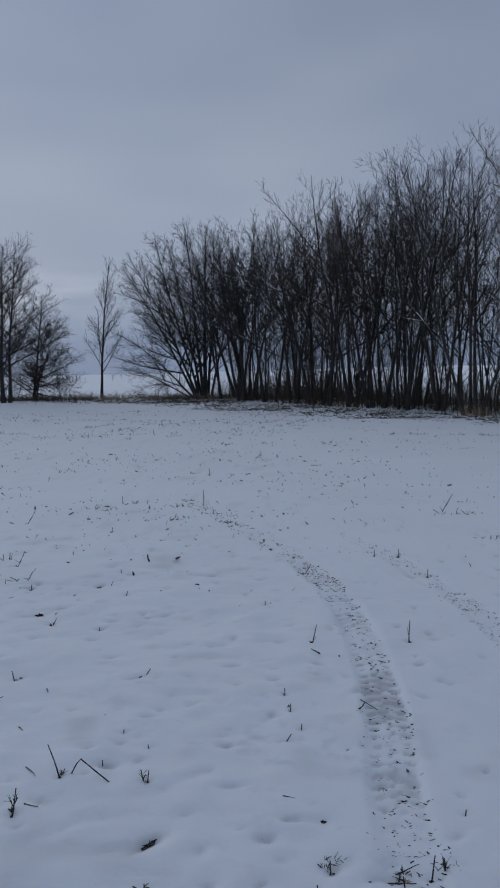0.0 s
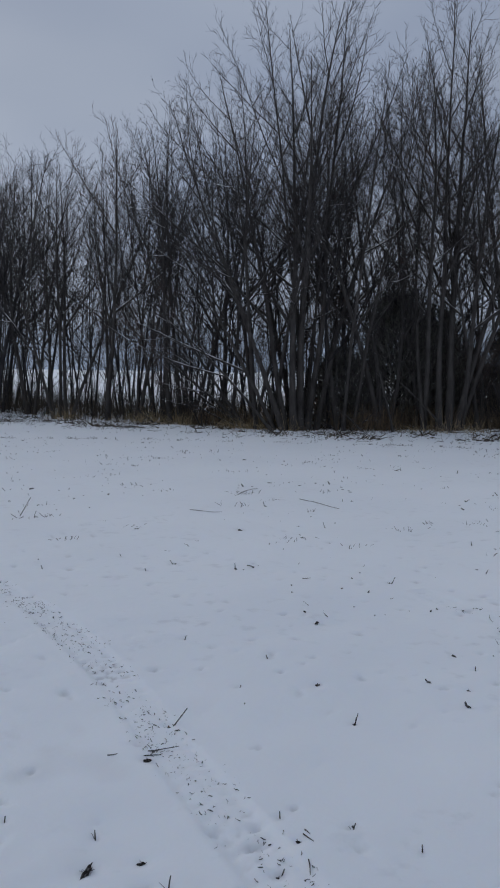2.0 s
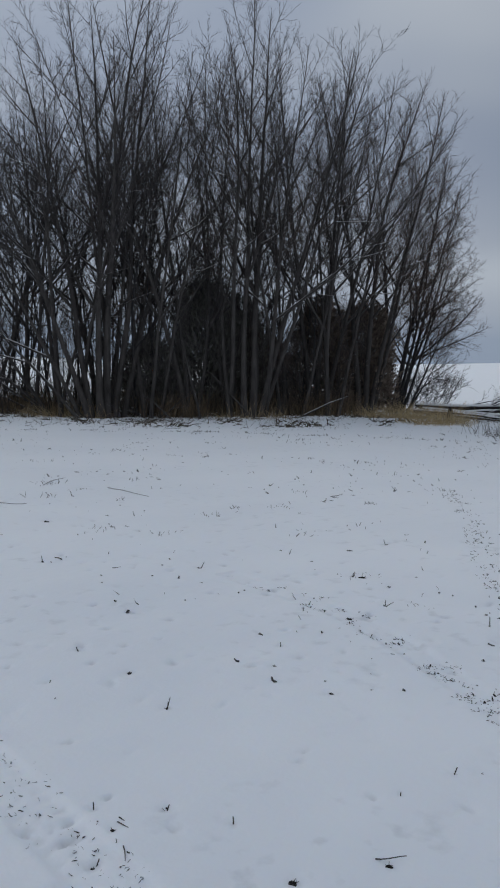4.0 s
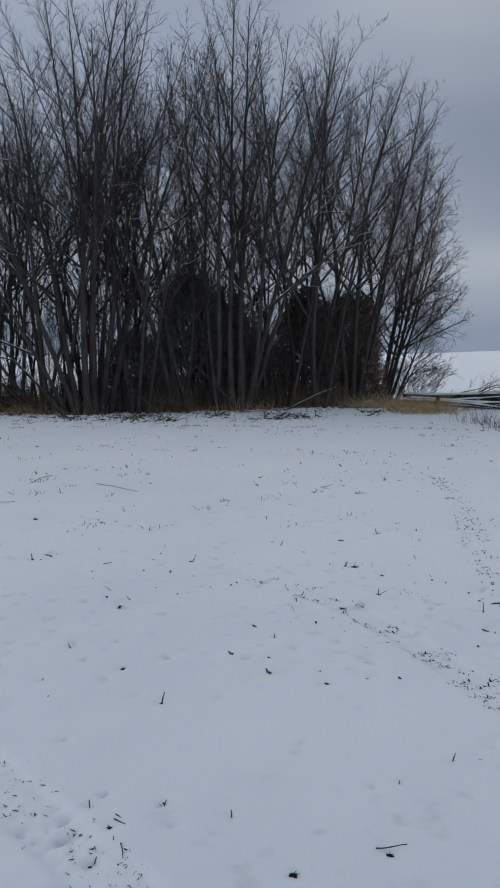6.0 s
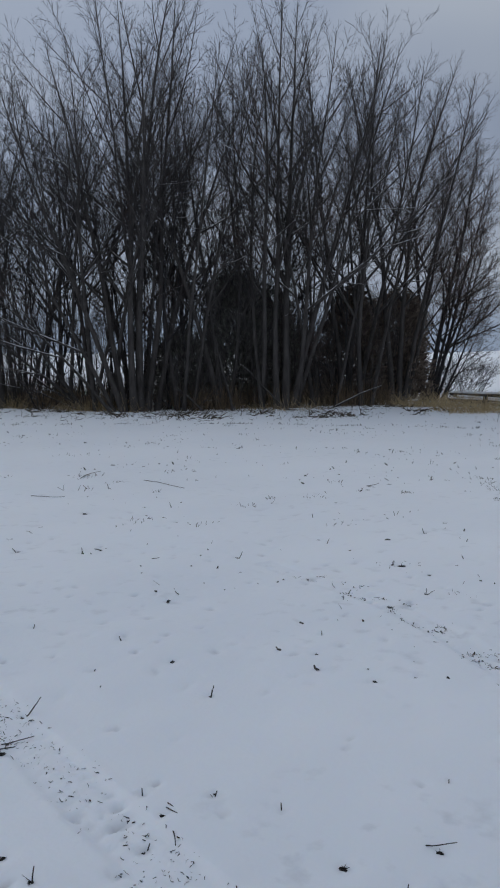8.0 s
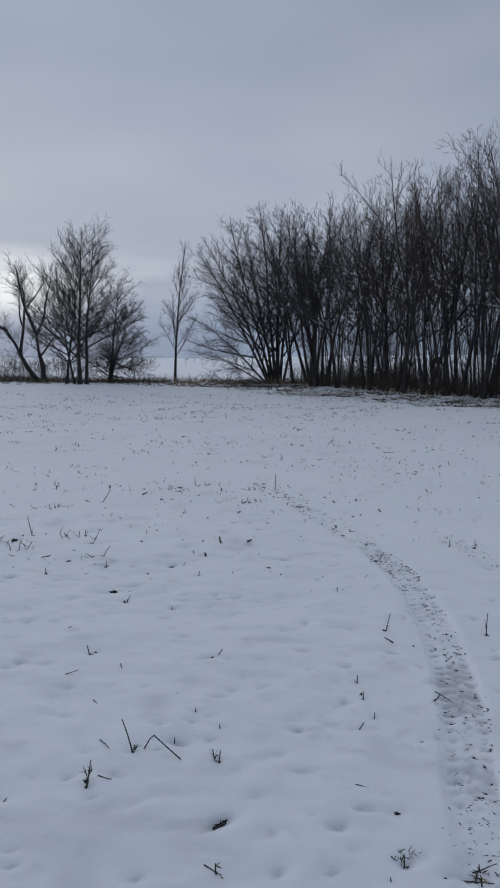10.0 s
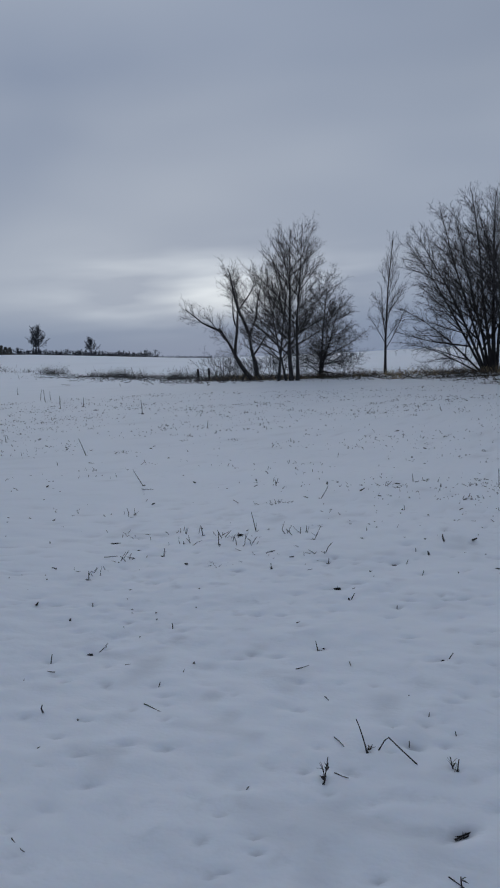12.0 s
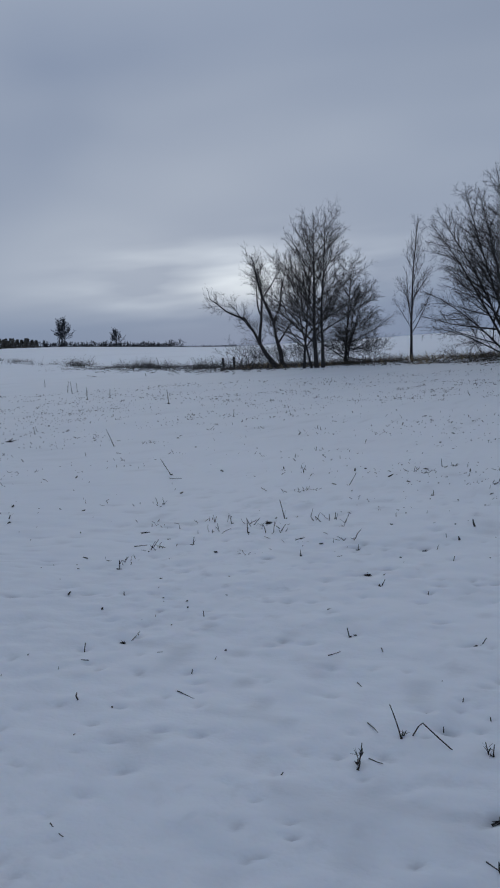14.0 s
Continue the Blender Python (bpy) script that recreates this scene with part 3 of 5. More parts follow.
def spikes(sets):
    """Three-sided twigs that end in a point, as arrays of places and triangles."""
    vs, fs, base = [], [], 0
    for path, rad in sets:
        b = len(path)
        if not b:
            continue
        tan = unit(path[:, -1] - path[:, 0])
        u = unit(np.cross(tan, np.where(np.abs(tan[:, 2:3]) > 0.9, np.array([1.0, 0, 0]), UP)))
        v = np.cross(tan, u)
        r = rad[:, :1] * 1.1
        foot = path[:, 0]
        vs.append(np.stack([foot + u * r, foot - u * (r * 0.5) + v * (r * 0.87), foot - u * (r * 0.5) - v * (r * 0.87), path[:, -1]], 1).reshape(-1, 3))
        i = np.arange(b) * 4 + base
        fs.append(np.concatenate([np.stack([i, i + 1, i + 3], 1), np.stack([i + 1, i + 2, i + 3], 1), np.stack([i + 2, i, i + 3], 1)]))
        base += b * 4
    return np.concatenate(vs), np.concatenate(fs)


def crown_mesh(big, small):
    """One mesh of tubes, which take the first material, and pointed twigs, which take the second."""
    v1, f1 = tubes(big)
    v2, f2 = spikes(small)
    me = bpy.data.meshes.new("crown")
    me.vertices.add(len(v1) + len(v2))
    me.vertices.foreach_set("co", np.concatenate([v1, v2]).astype(np.float32).ravel())
    me.loops.add(f1.size + f2.size)
    me.loops.foreach_set("vertex_index", np.concatenate([f1.ravel(), f2.ravel() + len(v1)]).astype(np.int32))
    me.polygons.add(len(f1) + len(f2))
    me.polygons.foreach_set("loop_start", np.concatenate([np.arange(len(f1)) * 4, f1.size + np.arange(len(f2)) * 3]).astype(np.int32))
    me.polygons.foreach_set("use_smooth", np.arange(len(f1) + len(f2)) < len(f1))
    me.polygons.foreach_set("material_index", (np.arange(len(f1) + len(f2)) >= len(f1)).astype(np.int32))
    me.update(calc_edges=True)
    return me


def tree(name, x, y, label, stems, seed, start=0.25, angle=(34, 24), reach=0.75, gap=1.1, lift=0.35, fine=0.0065, size=1.0, bark=None, twig=None, group="",
         droop=0.0, sink=0.25, wob=0.026, stem_sides=8, category="tree", tip=0.07, bias=0.88, side=0.38, least=0.9, thick=0.0085):
    """A bare tree. stems: (dx, dy, lean direction degrees, lean degrees, length, base radius, upward bend[, parent stem, share of its length]).
    size scales the spacing of the finer shoots; reach and side are the lengths of limbs and boughs against what is left of their parent."""
    rng = np.random.RandomState(seed)
    bark, twig = bark or BARK, twig or TWIG
    base = new(name)
    base.location = (x, y, floor_z(x, y))
    tagged(base, label, category, group)
    big, small, made = [], [], []
    for dx, dy, az, lean, length, rad, bend, *on in stems:
        a, l = radians(az), radians(lean)
        way = np.array([[math.sin(a) * math.sin(l), math.cos(a) * math.sin(l), math.cos(l)]])
        foot = np.array([[dx, dy, -sink]])
        if on:  # a fork: it leaves an earlier stem at that share of its length
            foot = made[on[0]][:, int(on[1] * 14)] if len(on) > 1 else np.array([[dx, dy, on[0]]])
        p0, r0 = limbs(rng, foot, way, np.array([length]), np.array([rad]), 14, bend, wob, tip, fine * 0.5)
        made.append(p0)
        if not on:
            r0[:, 0] *= 1.35
            r0[:, 1] *= 1.1
        v, f = tubes([(p0, r0, stem_sides)])
        trunk = "limb" if len(on) > 1 else "trunk"
        put(trunk, mesh_from(trunk, v, f), bark, base)
        p1, r1 = shoots(rng, p0, r0, gap, start, 0.97, angle, reach, least, lift, min(1.6 * wob, 0.11), 7, fine, thick, bias, 0.12)
        p2, r2 = shoots(rng, p1, r1, 0.46 * size, 0.12, 0.96, (46, 32), side, 0.5, lift * 0.8 + 0.1 - droop, 0.09, 4, fine, thick, 0.85)
        p3, r3 = shoots(rng, p2, r2, 0.24 * size, 0.1, 0.98, (42, 32), 0.5, 0.3, 0.15 - droop, 0.05, 1, fine, 0.001)
        p4, r4 = shoots(rng, p3, r3, 0.15 * size, 0.15, 0.98, (36, 28), 0.5, 0.2, 0.1 - droop, 0.05, 1, fine * 0.85, 0.0)
        p5, r5 = shoots(rng, p0[:, 9:], r0[:, 9:], 0.14 * size, 0.0, 0.99, (42, 26), 0.3, 0.45, 0.2, 0.05, 1, fine, 0.001)
        p6, r6 = shoots(rng, p1, r1, 0.22 * size, 0.3, 0.99, (40, 26), 0.2, 0.3, 0.2 - droop, 0.05, 1, fine, 0.001)
        p7, r7 = shoots(rng, np.concatenate([p5, p6]), np.concatenate([r5, r6]), 0.15 * size, 0.15, 0.98, (36, 28), 0.5, 0.2, 0.1 - droop, 0.05, 1, fine * 0.85, 0.0)
        big += [(p1, r1, 4), (p2, r2, 3)]
        small += [(p3, r3), (p4, r4), (p5, r5), (p6, r6), (p7, r7)]
    crown = put("crown", crown_mesh(big, small), bark, base)
    crown.data.materials.append(twig)
    return base


def copse_stems(rng, count, height, rad, lean=9, bend=0.15, spread=0.5):
    out = []
    for k in range(count):
        az = 360 * k / count + rng.uniform(-35, 35)
        a = radians(az)
        d = spread * rng.uniform(0.2, 1) if count > 1 else 0
        out.append((d * math.sin(a), d * math.cos(a), az, rng.uniform(0.3, 1.0) * lean, height * rng.uniform(0.92, 1.0), rad * rng.uniform(0.65, 1.1), bend))
    return out


# edge of the wood, from its far end to the near one
EDGE = [(-6.0, 66), (-4.0, 64), (-1, 55), (1.5, 50), (5, 44), (9, 39), (12.5, 32), (16, 27.5), (20, 24), (23.6, 22.6), (28.2, 22), (32, 24)]
EDGE_Q, EDGE_D, EDGE_S = along(EDGE, 0.1)
# how tall the wood stands, by bearing
TALL_AZ = [-4, 4, 6.5, 8, 16, 22, 26, 30, 33.5, 38, 42, 46, 50, 53, 56.5, 60]
TALL = [13.0, 13.7, 13.4, 15.2, 15.2, 15.0, 15.3, 15.6, 17.6, 16.4, 17.2, 16.4, 16.2, 15.8, 15.0, 14.0]


def edge(s, back):
    """A place at run s along the wood's edge and so far behind it."""
    k = min(int(s / 0.1), len(EDGE_Q) - 1)
    q, d = EDGE_Q[k], EDGE_D[k]
    return q[0] - d[1] * back, q[1] + d[0] * back


def wood():
    """The bare trees of the wood, front rank first, then those behind."""
    rng = np.random.RandomState(11)
    total = EDGE_S[-1]
    s, n = 6.5, 0
    while s < total - 5.0:
        x, y = edge(s, rng.uniform(0.4, 2.2))
        far = float(np.hypot(x, y))
        h = float(np.interp(math.degrees(math.atan2(x, y)), TALL_AZ, TALL)) * rng.uniform(0.88, 0.94)
        count = int(rng.choice([2, 2, 3, 3, 4]))
        near = far < 42
        tree("tree", x, y, "bare grey-brown tree at the edge of the snowy wood", copse_stems(rng, count, h, 0.115, 16, 0.1, 0.6), 100 + n,
             start=0.26 if near else 0.24, angle=(36, 32) if near else (46, 44), reach=0.64 if near else 0.82, lift=0.3 if near else 0.2, gap=1.3, fine=0.0065 if near else 0.0085, size=1.2 if near else 1.3, thick=0.0072, least=1.25 if near else 1.5, wob=0.028, bark=BARK_SNOWY if near else BARK,
             twig=TWIG_RED if rng.rand() < 0.3 else TWIG, group="trees of the wood")
        n += 1
        s += rng.uniform(1.4, 2.1) if near else rng.uniform(1.7, 2.5)
    proto = [tree("tree", -400 - 20 * k, -400, "slim bare tree standing deep in the wood", copse_stems(rng, 4, 13.0, 0.07, 9, 0.08, 1.1), 300 + k,
                  start=0.26, angle=(44, 30), lift=0.25, gap=1.5, fine=0.009, size=2.2, wob=0.035, group="trees of the wood", stem_sides=5) for k in range(4)]
    sap = [tree("sapling", -500 - 20 * k, -400, "thin leafless sapling among the trunks of the wood", copse_stems(rng, 5, 6.4, 0.03, 15, 0.2, 0.9), 340 + k, twig=TWIG_RED if k % 2 else TWIG, category="sapling",
                start=0.12, angle=(34, 26), reach=0.6, gap=0.9, lift=0.35, group="saplings of the wood", fine=0.009, size=2.15, stem_sides=4, sink=0.05, bark=BARK_SNOWY) for k in range(4)]
    used = set()

    def plant(kinds, x, y, sc):
        k = int(rng.randint(len(kinds)))
        m = Matrix.Translation((x, y, floor_z(x, y))) @ pose(0, 0, 0, 0, 0, rng.uniform(0, 360))
        ob = kinds[k]
        if ob.name in used:
            ob = copy_thing(ob, m)
        else:
            used.add(ob.name)
            ob.matrix_basis = m
        ob.scale = (sc, sc, sc)

    s = 8.0
    while s < total - 2.5:
        for back in ((3.8, 7.0) if s > 40 else (3.2, 6.5)):
            x, y = edge(s + rng.uniform(-0.9, 0.9), back + rng.uniform(-1.3, 1.3))
            plant(proto, x, y, rng.uniform(0.8, 1.05))
        s += rng.uniform(1.9, 2.8)
    s = 7.0
    while s < total - 2.0:
        for back in ((2.2, 4.2, 6.5) if s > 36 else (2.2, 4.5, 7.0)):
            x, y = edge(s + rng.uniform(-0.6, 0.6), back + rng.uniform(-1.0, 1.0))
            plant(sap, x, y, rng.uniform(0.6, 1.25))
        if s > 38:
            plant(sap, *edge(s + rng.uniform(-0.8, 0.8), rng.uniform(0.6, 1.8)), rng.uniform(0.5, 0.9))
        s += rng.uniform(1.6, 2.6)


wood()

# the wide clump with arching stems at the far end of the wood
tree("tree", -4.0, 66, "broad many-stemmed bare tree with arching limbs at the wood's end",
     [(-.5, 0, 268, 24, 12.8, .12, -.42), (-.45, .1, 275, 18, 13.4, .13, -.42), (-.3, 0, 265, 12, 14.0, .13, -.34), (-.2, .2, 262, 8, 13.8, .13, -.24), (0, 0, 280, 4, 14.6, .16, -.1),
      (.15, 0, 90, 1, 14.4, .2, .0), (.3, .2, 80, 6, 14.3, .14, -.1), (-.7, .2, 272, 38, 9.0, .09, -.5), (-.8, -.2, 262, 52, 7.0, .07, -.45), (.6, -.1, 84, 12, 13.2, .11, -.1)], 401,
     start=0.14, angle=(44, 34), reach=0.46, gap=0.52, lift=0.0, fine=0.0082, droop=0.1, size=0.94)
tree("tree", -1.2, 62, "bare tree with slanting stems beside the broad clump", [(0, 0, 275, 14, 13.6, .14, .05), (.3, 0, 300, 5, 14.0, .16, .05), (.5, 0, 85, 10, 13, .12, .05)], 402,
     start=0.25, reach=0.7, fine=0.008, group="trees of the wood", size=1.2)
# the slim tree that stands alone
tree("tree", -13.3, 69.2, "slim solitary bare tree with short ascending branches", [(0, 0, 80, 0.5, 12.3, .13, 0)], 403,
     start=0.17, angle=(34, 22), reach=0.4, gap=0.36, lift=0.3, fine=0.0075, side=0.36, wob=0.03, size=1.0, least=0.5)
# the group by the fence: twin-trunked tall tree, crooked tree, bushy tree
tree("tree", -18.6, 58.5, "tall bare tree with twin trunks beside the old fence",
     [(-.1, 0, 270, 1, 11.7, .18, 0), (.35, .1, 90, 3, 11.2, .15, .0), (-1.3, .3, 80, 7, 9.0, .12, .0), (-.6, .3, 272, 11, 8.8, .10, .1)], 404,
     start=0.16, angle=(58, 46), reach=0.4, gap=0.3, lift=0.22, fine=0.008, wob=0.02, side=0.45, size=0.95, bias=0.85, least=2.0)
tree("tree", -18.2, 64.8, "bushy bare tree with drooping twigs beside the tall tree",
     [(0, 0, 80, 9, 9.0, .13, .05), (-.2, .2, 95, 20, 7.2, .08, .1), (.2, -.1, 60, 16, 6.4, .07, .0)], 405,
     start=0.06, angle=(78, 42), reach=0.44, gap=0.2, lift=0.1, fine=0.0085, droop=0.2, wob=0.03, side=0.5, size=0.9, least=1.1)
tree("tree", -25.1, 66.5, "crooked bare tree with leaning limbs near the fence posts",
     [(.4, 0, 255, 45, 6.6, .26, .0), (0, 0, 255, 64, 4.2, .13, .1, 0, .93), (0, 0, 255, 4, 7.2, .17, .05, 0, .5), (.7, 0, 255, 6, 5.0, .28, .0), (0, 0, 262, 16, 6.0, .17, .1, 3, .95), (0, 0, 75, 24, 5.0, .15, .15, 3, .9),
      (0, 0, 280, 30, 4.0, .09, .2, 2, .4), (0, 0, 80, 26, 4.0, .09, .2, 2, .6), (0, 0, 240, 40, 3.2, .08, .2, 0, .75), (0, 0, 70, 42, 4.5, .1, .2, 3, .5)], 406,
     start=0.45, angle=(54, 38), reach=0.3, gap=0.22, lift=0.3, fine=0.008, wob=0.07, tip=0.2, size=0.9, bias=0.8, least=1.1)
# front clump of the wood with snow along its low limbs
tree("tree", 17.4, 26.6, "clump of slanting bare trunks with snow along the limbs", [(-.6, 0, 303, 17, 13.7, .12, -.26), (-.4, .2, 298, 11, 14.7, .13, -.22), (-.2, -.1, 300, 5, 15.8, .15, -.06), (.1, 0, 120, 1, 17.2, .17, .02), (.5, .1, 110, 6, 16.8, .14, .04),
     (-.8, .3, 295, 26, 10.8, .09, -.2), (.9, 0, 115, 11, 15.8, .12, .05), (-.9, .1, 300, 40, 9.0, .07, -.1), (.3, .3, 300, 3, 16.8, .1, .0)], 407,
     start=0.26, angle=(36, 32), reach=0.64, lift=0.3, gap=1.3, fine=0.0066, size=1.15, thick=0.0072, least=1.25, wob=0.028, bark=BARK_SNOWY)
tree("tree", 22.6, 23.4, "tall leaning bare trunks at the front of the wood", [(-.4, 0, 320, 5, 16.8, .13, .05), (0, 0, 135, 4, 16.8, .16, .04), (.4, 0, 130, 11, 15.6, .13, .05), (.7, .2, 140, 17, 15.0, .11, .0), (-.8, .4, 320, 11, 14.8, .1, .05)], 408,
     start=0.26, angle=(36, 32), reach=0.64, lift=0.3, gap=1.3, fine=0.0066, size=1.15, thick=0.0072, least=1.25, wob=0.028, bark=BARK_SNOWY)
tree("tree", 16.4, 28.4, "low spreading tree with snow-laden limbs at the wood's edge", [(0, 0, 300, 48, 7.5, .08, -.05), (.2, 0, 305, 62, 7.0, .06, .1), (-.2, 0, 290, 34, 8.5, .08, -.1), (.1, .2, 310, 70, 5.0, .05, .3), (0, 0, 120, 10, 9, .09, .0)], 411,
     start=0.2, angle=(40, 30), reach=0.5, gap=0.8, lift=0.2, size=1.3, bark=BARK_SNOWY, twig=TWIG_RED)
# spreading trees that close the wood at its near end
tree("tree", 29.8, 23.2, "bare tree leaning out over the field edge", [(-.3, 0, 330, 4, 16.0, .15, .05), (.1, 0, 145, 5, 15.8, .15, .04), (.4, 0, 140, 9, 15.2, .13, .05), (.6, 0, 148, 11, 12.4, .11, .1), (.2, .3, 320, 9, 14.2, .1, .05)], 409,
     start=0.24, angle=(38, 32), reach=0.45, lift=0.25, gap=0.9, fine=0.0066, size=1.0, thick=0.007, least=1.0, wob=0.034, twig=TWIG_RED, bark=BARK_SNOWY)
tree("tree", 33.6, 24.2, "wide bare tree with outer limbs bending to the open", [(0, 0, 145, 9, 13.6, .15, .0), (.3, -.1, 143, 13, 12.2, .12, .02), (.35, .1, 150, 17, 10.6, .10, .05), (.4, -.2, 147, 18, 8.8, .09, .1), (.5, -.4, 145, 24, 6.6, .07, .15), (.5, -.3, 150, 34, 4.6, .06, .2), (-.3, 0, 330, 2, 14.4, .14, .05), (.1, -.2, 120, 9, 11.5, .1, .05)], 410,
     start=0.2, angle=(48, 36), reach=0.34, gap=0.42, lift=0.12, droop=0.06, fine=0.007, size=0.85, least=0.9, twig=TWIG_RED)
tree("tree", 27.2, 24.0, "tall slender bare trunks standing before the shrubs", [(-.3, 0, 330, 5, 15.6, .13, .05), (.2, .1, 140, 3, 16.4, .14, .04), (.6, 0, 142, 10, 15.6, .12, .05)], 412,
     start=0.26, angle=(36, 32), reach=0.64, lift=0.3, gap=1.3, fine=0.0066, size=1.15, thick=0.0072, least=1.25, wob=0.028, bark=BARK_SNOWY)


# ---------------------------------------------------------------- evergreen shrubs in the wood
def cedar(x, y, height, width, seed, mat, label):
    """A dense shrub: trunk and a crown of many small upswept sprays."""
    rng = np.random.RandomState(seed)
    base = new("evergreen_shrub")
    base.location = (x, y, floor_z(x, y))
    tagged(base, label, "shrub", "dense shrubs in the wood")
    p, r = limbs(rng, np.array([[0, 0, -0.2]]), np.array([[0.02, 0, 1.0]]), np.array([height * 0.9]), np.array([0.11]), 8, 0.0, 0.03, 0.15)
    v, f = tubes([(p, r, 7)])
    put("trunk", mesh_from("trunk", v, f), BARK, base)
    n = int(6500 * height * width / 10)
    t = rng.rand(n) ** 0.85
    prof = np.interp(t, [0, 0.12, 0.45, 0.75, 0.92, 1], [0.75, 1.0, 1.0, 0.85, 0.55, 0.2]) * width / 2
    az = rng.rand(n) * 2 * np.pi
    lump = 1 + 0.12 * np.sin(az * 3 + seed + 5 * t) + 0.1 * np.sin(az * 7 - 9 * t) + 0.08 * np.sin(31 * t + 2 * az)
    rad = prof * lump * np.sqrt(rng.uniform(0.15, 1.0, n)) * rng.choice([1.0, 1.0, 1.05, 1.12], n)
    c = np.stack([rad * np.cos(az), rad * np.sin(az), 0.1 + t * height * (0.86 + 0.14 * np.cos(az * 2 + seed) ** 2) + rng.normal(0, 0.1, n)], 1)
    way = unit(np.stack([np.cos(az), np.sin(az), rng.uniform(0.2, 1.6, n)], 1) + rng.normal(0, 0.45, (n, 3)))
    crossing = unit(np.cross(way, rng.normal(0, 1, (n, 3))))
    ln, wd = rng.uniform(0.12, 0.36, n)[:, None], rng.uniform(0.02, 0.055, n)[:, None]
    other = np.cross(way, crossing)
    vv = np.stack([c - crossing * wd, c + other * wd * 0.6, c + crossing * wd, c + way * ln], 1).reshape(-1, 3)
    i = np.arange(n) * 4
    ff = np.concatenate([np.stack([i, i + 1, i + 3], 1), np.stack([i + 1, i + 2, i + 3], 1), np.stack([i + 2, i, i + 3], 1)])
    put("crown", mesh_from("crown", vv, ff, False), mat, base)
    return base


cedar(22.6, 26.6, 5.7, 2.9, 1, CEDAR, "dark evergreen shrub standing among the trunks")
cedar(24.6, 26.4, 5.2, 2.6, 3, CEDAR, "dark evergreen shrub standing among the trunks")
cedar(28.6, 25.0, 5.5, 2.8, 4, BRONZE, "dense bronze-brown shrub at the wood's near end")
cedar(31.2, 24.4, 5.4, 3.3, 5, BRONZE, "dense bronze-brown shrub at the wood's near end")
cedar(26.6, 26.6, 3.4, 2.6, 8, BRONZE, "low dark shrub behind the trunks")
cedar(20.4, 27.6, 3.2, 2.6, 2, CEDAR, "low dark shrub behind the trunks")
cedar(33.2, 26.5, 3.4, 2.8, 6, BRONZE, "low dark shrub behind the last trunks")


# ---------------------------------------------------------------- undergrowth, grasses and brush
def blades(rng, x, y, height, spread=0.35, radius=0.004, n=3, lift=-0.2):
    """Tubes for grass or weed stems standing at the given places."""
    z = snow_height(x, y) - 0.02
    k = len(x)
    way = np.stack([rng.normal(0, spread, k), rng.normal(0, spread, k), np.ones(k)], 1)
    p, r = limbs(rng, np.stack([x, y, z], 1), way, height, np.full(k, radius), n, lift, 0.12, 0.3)
    return p, r, 3


def stuff(name, sets, mat, label, category):
    v, f = tubes(sets)
    return tagged(put(name, mesh_from(name, v, f), mat), label, category, kind="stuff")


def edge_scatter(rng, n, lo, hi, front, back):
    s = rng.uniform(lo, hi, n)
    b = rng.uniform(front, back, n)
    k = np.clip((s / 0.1).astype(int), 0, len(EDGE_Q) - 1)
    q, d = EDGE_Q[k], EDGE_D[k]
    return q[:, 0] - d[:, 1] * b, q[:, 1] + d[:, 0] * b


def clustered(rng, x, y, size, seed, keep):
    v = value_noise(x, y, size, seed) + 0.5
    m = rng.rand(len(x)) < np.clip((v - 0.5 + keep) * 2.2, 0, 1)
    return x[m], y[m]


